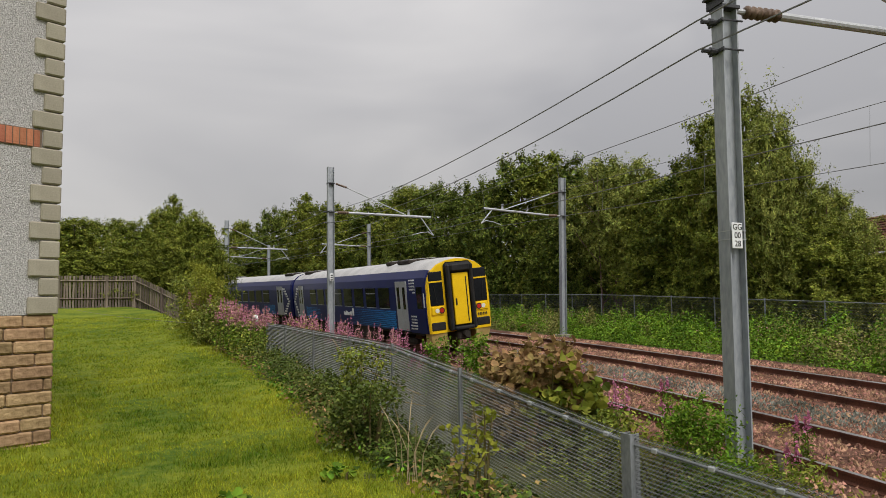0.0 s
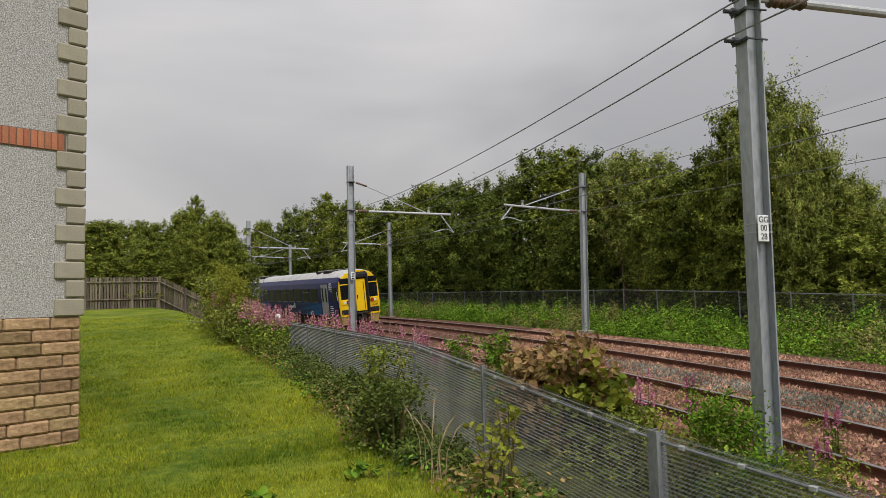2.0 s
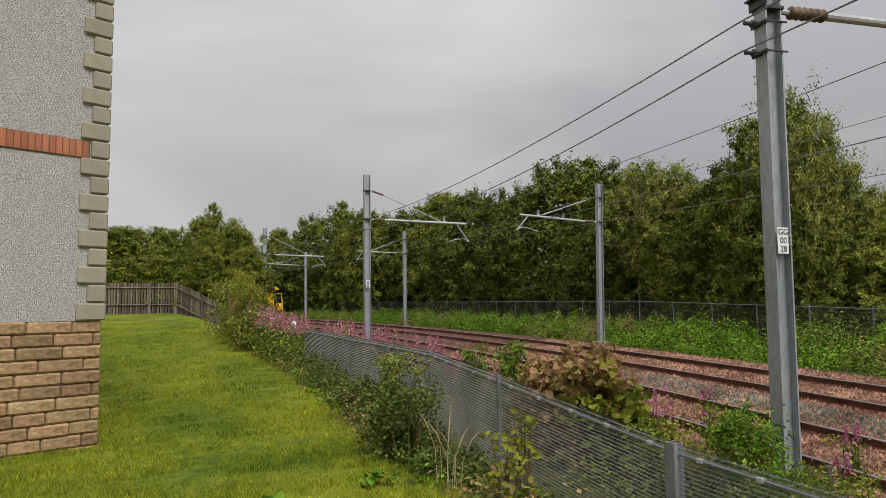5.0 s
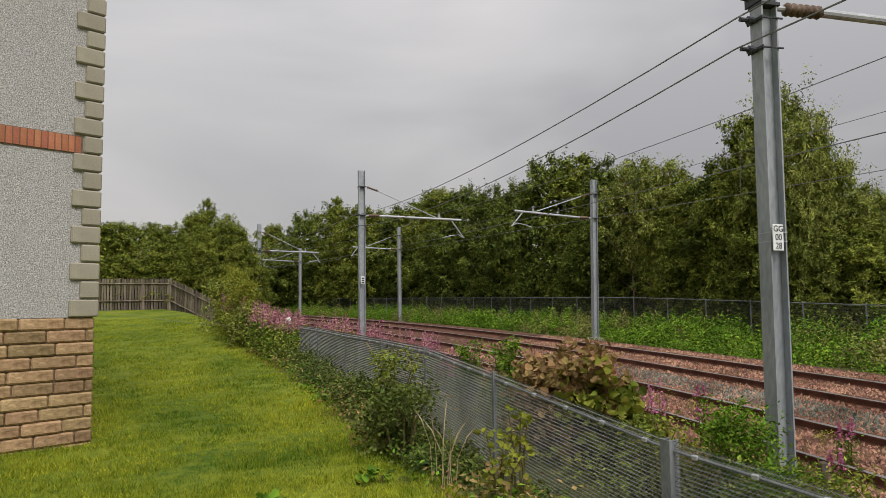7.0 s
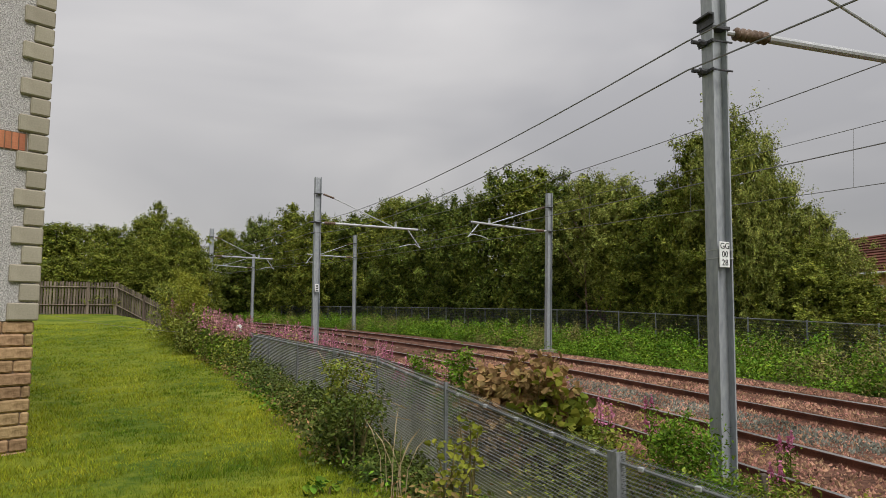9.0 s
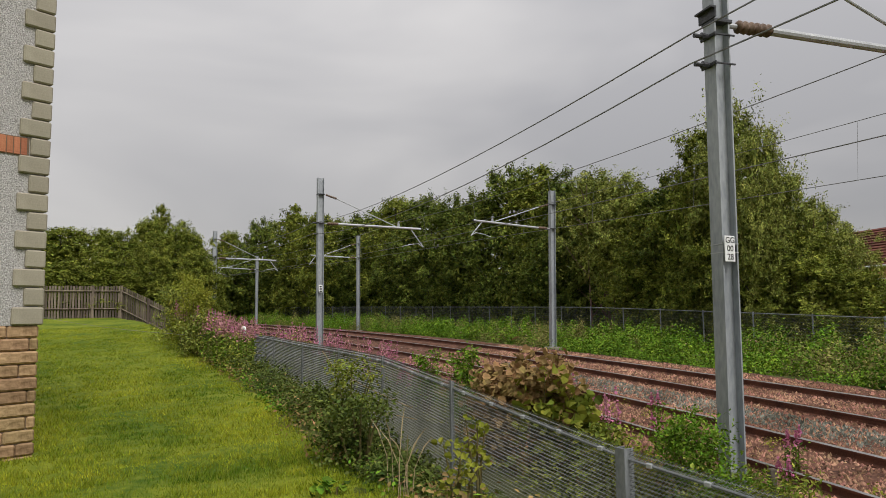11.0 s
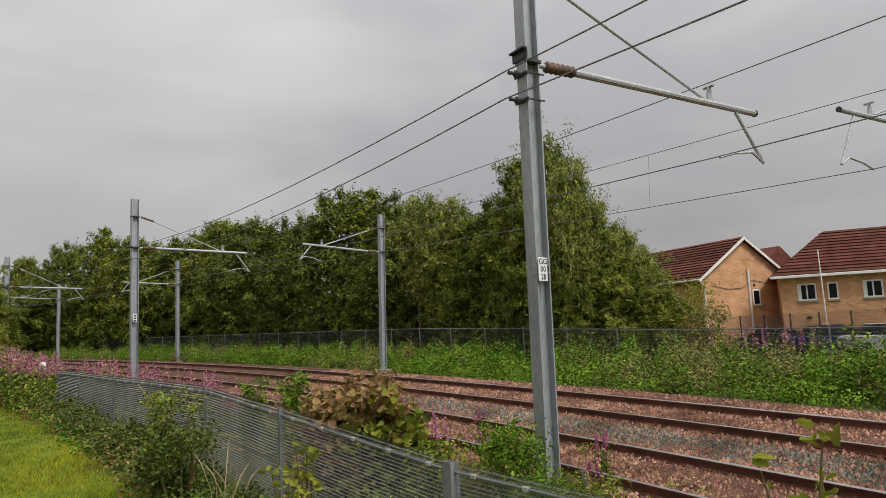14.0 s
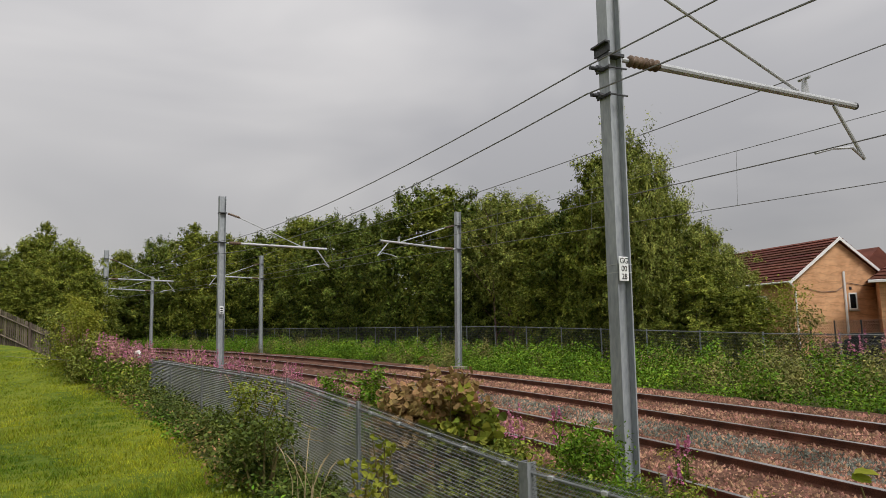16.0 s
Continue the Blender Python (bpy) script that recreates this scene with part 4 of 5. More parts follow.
# far verge
s, o, xy = along(g0, 760, -12, 84, 7.2, 11.7, 1.25)
hh = g0.uniform(0.55, 1.3, 760) * np.where(s < 22, 1.12, 1.0) * np.interp(o, [7.2, 8.4, 11.7], [0.6, 1.0, 1.05])
sel = np.sin(s * 0.33) + 0.6 * np.sin(s * 1.1 + o) + g0.normal(size=760) * 0.6 > -0.5
mound("verge_weeds", WEED, xy[sel], hh[sel], g0.uniform(0.3, 0.75, sel.sum()), 400, 0.09, "dense green nettles and weeds along the far verge", 22, "weeds", 0.5, 0.7, far=True)
mound("verge_scrub", SCRUB, xy[~sel], hh[~sel] * 1.05, g0.uniform(0.25, 0.6, (~sel).sum()), 300, 0.085, "olive and browning scrub on the far verge", 23, "weeds", far=True)
s, o, xy = along(g0, 170, -10, 30, 6.6, 7.6)
mound("verge_edge", WEED, xy, g0.uniform(0.2, 0.5, 170), g0.uniform(0.25, 0.5, 170), 70, 0.07, "low green weeds at the ballast edge", 24, "weeds")
s, o, xy = along(g0, 60, -8, 40, 7.5, 11.5)
mound("fading_fireweed", PINK_FADED, xy, g0.uniform(0.9, 1.3, 60), g0.uniform(0.15, 0.4, 60), 28, 0.06, "faded pink seed heads among the weeds", 25, "weeds")
s, o, xy = along(g0, 190, 0, 84, 18.5, 26.0)
xy = xy[np.degrees(np.arctan2(xy[:, 0], xy[:, 1])) < 30]
mound("undergrowth", LEAF, xy, g0.uniform(1.2, 3.2, len(xy)), g0.uniform(0.8, 1.6, len(xy)), 200, 0.22, "dark undergrowth below the trees", 26, "weeds", far=True)

# the depth of the wood behind the first trees
s, o, xy = along(g0, 300, 24, 104, 19, 33)
xy = xy[np.degrees(np.arctan2(xy[:, 0], xy[:, 1])) < 26]
mound("woodland", LEAF, xy, g0.uniform(3.6, 7.2, len(xy)), g0.uniform(1.3, 2.6, len(xy)), 330, 0.36, "dense dark woodland behind the trackside trees", 32, "woodland", far=True)
aw, dw = g0.uniform(-21, -9, 80), g0.uniform(92, 118, 80)
xy = np.column_stack([dw * np.sin(np.radians(aw)), dw * np.cos(np.radians(aw))])
mound("far_woodland", LEAF, xy, g0.uniform(4.5, 8.5, 80), g0.uniform(2.0, 3.6, 80), 210, 0.55, "dense dark woodland where the line curves away", 34, "woodland", far=True)
aw, dw = g0.uniform(-33, -18.6, 60), g0.uniform(46.5, 53, 60)
xy = np.column_stack([dw * np.sin(np.radians(aw)), dw * np.cos(np.radians(aw))])
mound("hedge", LEAF_OLIVE, xy, g0.uniform(2.2, 4.4, 60), g0.uniform(0.9, 1.7, 60), 260, 0.2, "dense green hedge behind the board fence", 33, "hedge")

# between fence and track
fs_ = lambda a: np.interp(a, FENCE_S, FENCE_O)
s = g0.uniform(-6, 46, 260)
o = fs_(s) + 0.3 + g0.random(260) * (np.minimum(-1.5, fs_(s) + 4.5) - fs_(s) - 0.3)
xy = np.array([plan_of(a, b) for a, b in zip(s, o)])
mound("cess_weeds", LEAF_OLIVE, xy, g0.uniform(0.2, 0.45, 260) * np.where(s > 14, 1.9, np.where(s < 7, 1.6, 1.0)), g0.uniform(0.25, 0.6, 260), 120, 0.06, "green weeds between the fence and the track", 27, "weeds")
s2, o2, xy2 = along(g0, 80, -4, 22, -2.0, 1.4)
mound("ballast_weeds", WEED_YELLOW, xy2, g0.uniform(0.08, 0.22, 80), g0.uniform(0.1, 0.25, 80), 26, 0.05, "small yellowish weeds growing in the ballast", 28, "weeds")

# bramble strip on the lawn side of the fence
s = g0.uniform(1, 29, 210)
o = fs_(s) - 0.12 - 0.85 * g0.random(210)
xy = np.array([plan_of(a, b) for a, b in zip(s, o)])
mound("brambles", BRAMBLE, xy, g0.uniform(0.12, 0.5, 210) * np.interp(s, [1, 9, 14, 29], [0.5, 0.7, 1.1, 1.5]), g0.uniform(0.22, 0.45, 210), 170, 0.055, "dark tangled brambles along the fence foot", 29, "brambles")
s = g0.uniform(1, 30, 90)
o = fs_(s) - 0.8 - 0.5 * g0.random(90)
xy = np.array([plan_of(a, b) for a, b in zip(s, o)])
mound("lawn_edge_weeds", WEED, xy, g0.uniform(0.1, 0.28, 90), g0.uniform(0.15, 0.3, 90), 34, 0.06, "broad green weeds at the lawn's edge", 30, "weeds")


def bush(name, x, y, h, r, mat, leaf, per, label, seed, clumps=26, stems=7, category="bush", aspect=0.6, up=0.3, broad=False):
    g, rr = np.random.default_rng(seed), random.Random(seed)
    z = gz(x, y)
    b = empty(name, pose(x, y, z), label, category)
    C = []
    for i in range(stems):
        a = i * 2.4
        tip = Vector((math.cos(a) * r * rr.uniform(0.3, 0.9), math.sin(a) * r * rr.uniform(0.3, 0.9), h * rr.uniform(0.6, 1.0)))
        Shape().tube([(0.05 * math.cos(a), 0.05 * math.sin(a), -0.1), tip * 0.5 + Vector((0, 0, 0.1 * h)), tip], [0.016, 0.011, 0.004], 5).make("stem", STEM, b)
        C.append(tuple(tip))
    for i in range(clumps):
        a, q, f = g.uniform(0, 2 * np.pi), g.random() ** 0.5, g.random()
        C.append((r * q * math.cos(a) * (1 - 0.5 * f), r * q * math.sin(a) * (1 - 0.5 * f), h * (0.12 + 0.85 * f)))
    P = np.repeat(np.array(C), per, 0)
    P = P + g.normal(size=P.shape) * r * 0.16
    P[:, 2] = np.maximum(P[:, 2], 0.02)
    cr = new("foliage", leaf_mesh("foliage", P, leaf, mat, g, up, aspect, broad=broad))
    cr.parent = b
    return b


def polar(a, d):
    return d * math.sin(radians(a)), d * math.cos(radians(a))


bush("browning_maple_bush", *polar(9.6, 9.4), 1.5, 0.72, AUTUMN, 0.095, 34, "broad-leaved bush turning brown behind the fence", 41, 44, aspect=0.9, broad=True)
bush("browning_maple_bush", *polar(6.6, 9.3), 1.2, 0.7, AUTUMN, 0.09, 30, "broad-leaved bush turning brown behind the fence", 42, 40, aspect=0.9, broad=True)
bush("maple_bush", *polar(11.4, 9.0), 1.1, 0.5, LEAF_OLIVE, 0.10, 16, "green broad-leaved bush behind the fence", 43, 30, aspect=0.9, broad=True)
bush("leafy_shrub", *polar(3.2, 13.0), 1.5, 0.42, WEED, 0.065, 40, "yellow-green shrub beside the track", 44, 34)
bush("leafy_shrub", *polar(0.2, 16.0), 1.45, 0.45, WEED, 0.07, 36, "yellow-green shrub beside the track", 38, 30)
bush("leafy_shrub", *polar(14.6, 8.2), 0.85, 0.45, LEAF_OLIVE, 0.06, 40, "low olive shrub behind the fence", 39, 30)
bush("leafy_shrub", *polar(17.6, 7.6), 0.75, 0.45, WEED_YELLOW, 0.055, 36, "yellow-green weeds behind the fence", 37, 30)
bush("leafy_shrub", *polar(20.8, 7.3), 1.2, 0.5, WEED, 0.05, 120, "green shrub at the foot of the mast", 45, 44, aspect=0.45)
bush("leafy_shrub", *polar(25.0, 6.9), 0.75, 0.6, LEAF_OLIVE, 0.05, 110, "green shrub at the foot of the mast", 46, 40, aspect=0.4)
bush("leafy_shrub", *polar(29.5, 6.2), 0.55, 0.7, WEED_YELLOW, 0.05, 40, "yellow-green weeds beside the mast", 47, 30, aspect=0.4)
bush("leafy_shrub", *polar(23.2, 6.95), 0.72, 0.4, WEED, 0.05, 90, "green weeds round the foot of the mast", 36, 34, aspect=0.4)
bush("elder_shrub", *polar(-5.9, 8.2), 1.15, 0.4, LEAF_OLIVE, 0.042, 70, "twiggy dark green shrub against the fence", 48, 30)
# low growth farther along the bank
bush("elder_shrub", *polar(-8.6, 11.4), 0.5, 0.6, BRAMBLE, 0.055, 60, "low dark shrub on the fence bank", 49, 30)
bush("birch_sapling", *polar(-18.8, 23.0), 2.3, 0.6, WEED_YELLOW, 0.07, 60, "pale green birch sapling at the lawn edge", 50, 46)
bush("birch_sapling", *polar(-18.0, 21.6), 2.0, 0.6, WEED_YELLOW, 0.07, 60, "pale yellow-green sapling at the lawn edge", 35, 44)
bush("birch_sapling", *polar(-19.3, 26.0), 1.7, 0.8, LEAF_LIGHT, 0.085, 60, "green sapling at the lawn edge", 51, 40)
bush("birch_sapling", *polar(-17.6, 21.0), 1.15, 0.7, LEAF_LIGHT, 0.08, 50, "pale green scrub at the lawn edge", 52, 40)
bush("willow_sapling", *polar(42.2, 4.3), 1.45, 0.24, WEED_YELLOW, 0.10, 4, "young sapling with broad yellow-green leaves by the fence", 53, 12, 3, aspect=0.5, broad=True)
bush("willow_sapling", *polar(45.4, 4.2), 0.95, 0.26, WEED_YELLOW, 0.10, 4, "young sapling with broad yellow-green leaves by the fence", 54, 10, 3, aspect=0.5, broad=True)
bush("yellow_creeper", *polar(4.2, 6.3), 0.98, 0.16, WEED_YELLOW, 0.055, 5, "yellowing bramble shoots climbing the fence", 55, 16, 4, aspect=0.8, broad=True)
bush("yellow_creeper", *polar(2.6, 6.0), 0.6, 0.24, WEED_YELLOW, 0.055, 6, "yellowing bramble shoots climbing the fence", 56, 14, 4, aspect=0.8, broad=True)
bush("golden_shrub", *polar(35.3, 34), 3.7, 1.5, WEED_YELLOW, 0.11, 55, "yellow-green shrub beyond the mesh fence", 57, 40)
bush("golden_shrub", *polar(36.8, 33.5), 2.5, 1.1, SCRUB, 0.10, 55, "olive shrub beyond the mesh fence", 58, 36)

for a, d, h in ((9.4, 9.1, 1.36), (7.2, 8.9, 1.15), (11.3, 8.9, 1.15)):
    bush("yellowing_maple", *polar(a, d), h, 0.6, WEED_YELLOW, 0.12, 4, "yellowing broad-leaved shoots in the brown bush", 70 + int(a), 14, 4, aspect=0.9, broad=True)
x, y = polar(26.3, 7.5)
tagged(Shape().box(x - 0.035, x + 0.035, y - 0.035, y + 0.035, gz(x, y) - 0.3, -1.5, 0.01).make("wooden_stake", BARK), "short weathered wooden stake in the weeds", "stake")
x, y = polar(-14.35, 21.0)
rag = empty("white_rag", pose(x, y, 0), "torn white plastic rag caught on a thin stake", "rag")
Shape().tube([(0, 0, -0.55), (0.03, 0, -0.42), (-0.01, 0.03, -0.33), (-0.09, 0.01, -0.35), (-0.11, 0, -0.47)], [0.03, 0.05, 0.045, 0.05, 0.025], 8).make("rag", WHITE, rag, smooth=True)
Shape().tube([(0, 0, gz(x, y) - 0.1), (0, 0, -0.4)], 0.01, 6).make("stake", BARK, rag)
pa, pb = polar(-28.5, 30), polar(-16.0, 20.0)
wire("lawn_wire", (pa[0], pa[1], 0.05), (pb[0], pb[1], -0.55), 0.12, 0.005, "thin wire strung along the lawn's edge")

bush("elder_shrub", *polar(-5.2, 7.7), 0.8, 0.5, BRAMBLE, 0.05, 70, "low dark shrub on the fence bank", 59, 34)
gb = np.random.default_rng(77)
sb = gb.uniform(18, 29, 70)
ob_ = fs_(sb) - 1.4 + 2.6 * gb.random(70)
xyb = np.array([plan_of(a, b) for a, b in zip(sb, ob_)])
mound("bank_scrub", LEAF_OLIVE, xyb, gb.uniform(0.5, 1.15, 70), gb.uniform(0.25, 0.6, 70), 110, 0.07, "pale green scrub on the bank by the fence end", 78, "scrub")

sb = gb.uniform(4, 24, 60)
ob_ = fs_(sb) - 0.2 - 1.1 * gb.random(60)
xyb = np.array([plan_of(a, b) for a, b in zip(sb, ob_)])
mound("browning_brambles", AUTUMN, xyb, gb.uniform(0.2, 0.42, 60), gb.uniform(0.2, 0.45, 60), 55, 0.055, "browning bramble leaves along the fence foot", 79, "brambles")
bush("dock_weed", *polar(-15.6, 5.9), 0.09, 0.15, WEED, 0.07, 3, "broad-leaved weed growing in the lawn", 80, 6, 2, "weed", 0.7, 1.0, True)
bush("dock_weed", *polar(-7.5, 6.4), 0.12, 0.2, WEED, 0.07, 3, "broad-leaved weed growing at the lawn edge", 81, 9, 2, "weed", 0.7, 1.0, True)

# dry grass stalks by the fence
for i in range(9):
    a, d = -0.5 - 2.6 * random.random(), 6.3 + 0.6 * random.random()
    x, y = polar(a, d)
    z = gz(x, y)
    st = empty("dry_grass_stalk", pose(x, y, z, 0, 0, random.uniform(0, 360)), "tall straw-coloured dry grass stalk by the fence", "grass stalk", "dry stalks")
    h = random.uniform(0.5, 0.8)
    Shape().tube([(0, 0, -0.05), (0.03, 0, h * 0.5), (0.12, 0.03, h * 0.85), (0.2, 0.05, h)], [0.005, 0.004, 0.006, 0.002], 4).make("stalk", STRAW, st)
for k, (a0, d0, a1, d1, za, zb) in enumerate(((-8.2, 9.0, -1.0, 8.0, -0.45, -1.05), (-7.4, 8.6, -0.6, 7.8, -1.05, -1.15))):
    (xa, ya), (xb, yb) = polar(a0, d0), polar(a1, d1)
    pts = [(xa + (xb - xa) * f, ya + (yb - ya) * f, za + (zb - za) * f ** (0.6 if k == 0 else 1)) for f in np.linspace(0, 1, 9)]
    tagged(Shape().tube(pts, 0.005, 5).make("bare_branch", STRAW), "bare arching bramble stem across the fence", "branch")


# fireweed
def fireweed(seed, bloom, h):
    rr = random.Random(seed)
    g = np.random.default_rng(seed)
    f = empty("fireweed", Matrix(), "tall fireweed with a pink flower spike", "wildflower", "fireweed beside the track")
    st = Shape()
    heads, leaves = [], []
    for k in range(4):
        bx, by, hk = rr.uniform(-0.16, 0.16), rr.uniform(-0.16, 0.16), h * rr.uniform(0.75, 1.0)
        tx, ty = bx + rr.uniform(-0.08, 0.08), by + rr.uniform(-0.08, 0.08)
        st.tube([(bx, by, -0.05), (bx, by, hk * 0.5), (tx, ty, hk)], [0.007, 0.006, 0.002], 4)
        for _ in range(30):
            q = rr.random()
            heads.append((tx + g.normal() * 0.035 * (1.1 - q), ty + g.normal() * 0.035 * (1.1 - q), hk * (0.62 + 0.38 * q)))
        for _ in range(34):
            q = rr.random()
            leaves.append((bx + (tx - bx) * q * 0.6 + g.normal() * 0.06, by + (ty - by) * q * 0.6 + g.normal() * 0.06, hk * (0.08 + 0.56 * q)))
    st.make("stem", STEM, f)
    for nm, P, size, mat in (("flower_spike", heads, 0.05, bloom), ("leaf", leaves, 0.10, WEED)):
        ob = new(nm, leaf_mesh(nm, np.array(P), size, mat, g, 0.2, 0.75 if nm == "flower_spike" else 0.28))
        tagged(ob, kind="stuff")
        ob.parent = f
    return f


kinds = [fireweed(61, PINK, 1.5), fireweed(62, PINK, 1.25), fireweed(63, PINK_FADED, 1.4), fireweed(64, PINK, 0.75)]
rf = random.Random(8)
spots = [(rf.uniform(17, 42), rf.uniform(0.5, 4.5)) for _ in range(95)] + [(rf.uniform(10, 20), rf.uniform(1.5, 4.6)) for _ in range(12)]
for s, q in spots:
    o = min(float(fs_(s)) + q, -1.7)
    x, y = plan_of(s, o)
    cp = copy_thing(rf.choice(kinds), pose(x, y, gz(x, y), 0, 0, rf.uniform(0, 360)))
for s, o in ((8.2, -0.9), (9.4, 0.3), (11.5, -0.6), (4.0, -1.2), (3.0, -0.5), (2.2, 0.2), (13.5, 0.7), (16, -0.2), (6.6, -2.2)):
    x, y = plan_of(s, o)
    copy_thing(kinds[3], pose(x, y, gz(x, y), 0, 0, rf.uniform(0, 360)))
for i in range(60):  # those rooted on the lawn bank, in faded bloom
    s, q = rf.uniform(19, 28), rf.uniform(-1.6, 0.3)
    x, y = plan_of(s, float(fs_(s)) + q)
    tagged(copy_thing(kinds[2] if rf.random() < 0.6 else kinds[0], pose(x, y, gz(x, y), 0, 0, rf.uniform(0, 360))), "fading fireweed on the lawn bank")
for a, d, k in ((38.2, 25.0, 2), (39.6, 24.0, 0), (40.3, 24.6, 0), (41.4, 23.8, 2), (42.1, 24.4, 0), (42.9, 23.6, 0), (43.8, 24.0, 2)):
    x, y = polar(a, d)
    cp = copy_thing(kinds[k], pose(x, y, gz(x, y), 0, 0, rf.uniform(0, 360)))
    cp.scale = (1.25, 1.25, 1.25)
    tagged(cp, "tall pink fireweed at the far mesh fence")
for v in kinds:
    for o in (*v.children_recursive, v):
        bpy.data.objects.remove(o)

# grass blades on the lawn
gg = np.random.default_rng(31)
n = 235000
d = 4.2 + 30 * gg.random(n) ** 1.7
a = np.radians(gg.uniform(-37, 4, n))
x, y = d * np.sin(a), d * np.cos(a)
o, s = track_of(x, y)
lx, ly = x - HX, y - HY
inside = (lx * -0.743 + ly * 0.669 > -0.02) & (lx * -0.669 + ly * -0.743 > -0.05)
keep = (o < np.interp(s, FENCE_S, FENCE_O) - 0.88 - 0.25 * np.sin(s * 1.3)) & ~inside
x, y, d = x[keep], y[keep], d[keep]
n = len(x)
z = ground(x, y)
patch = 0.6 + 0.5 * np.sin(x * 1.7 + np.sin(y * 1.1)) * np.sin(y * 1.3 + 0.5) + 0.35 * np.sin(x * 5.1 + 2 * np.sin(y * 2.3)) * np.sin(y * 4.3 + x)
h = gg.uniform(0.015, 0.06, n) * (0.6 + 0.75 * np.maximum(patch, 0))
w = 0.0028 * (1 + d / 9)
t = gg.uniform(0, 2 * np.pi, n)
bend = gg.normal(size=(n, 2)) * 0.5 * h[:, None]
V = np.stack([np.column_stack([x + w * np.cos(t), y + w * np.sin(t), z - 0.005]), np.column_stack([x - w * np.cos(t), y - w * np.sin(t), z - 0.005]), np.column_stack([x + bend[:, 0], y + bend[:, 1], z + h])], 1)
me = bpy.data.meshes.new("grass")
me.from_pydata(V.reshape(-1, 3).tolist(), [], np.arange(3 * n).reshape(-1, 3).tolist())
me.materials.append(GRASS)
tagged(new("grass", me), "short mown green grass of the lawn", "grass", kind="stuff")


# ---- the train ----
def skin(y, k=1.0, drop=0.0):
    """Cross-section of the coach at y, k narrows it; from the sill up over the roof."""
    side = [(1.33, 0.95), (1.36, 1.5), (1.36, 2.2), (1.34, 2.75), (1.28, 3.08), (1.12, 3.38), (0.85, 3.6), (0.45, 3.74), (0.0, 3.79)]
    ring = [(u * k, w - drop * max(0, w - 2.4)) for u, w in side]
    ring += [(-u, w) for u, w in ring[-2::-1]]
    return [(u, y, w) for u, w in ring]


LEN = 22.6


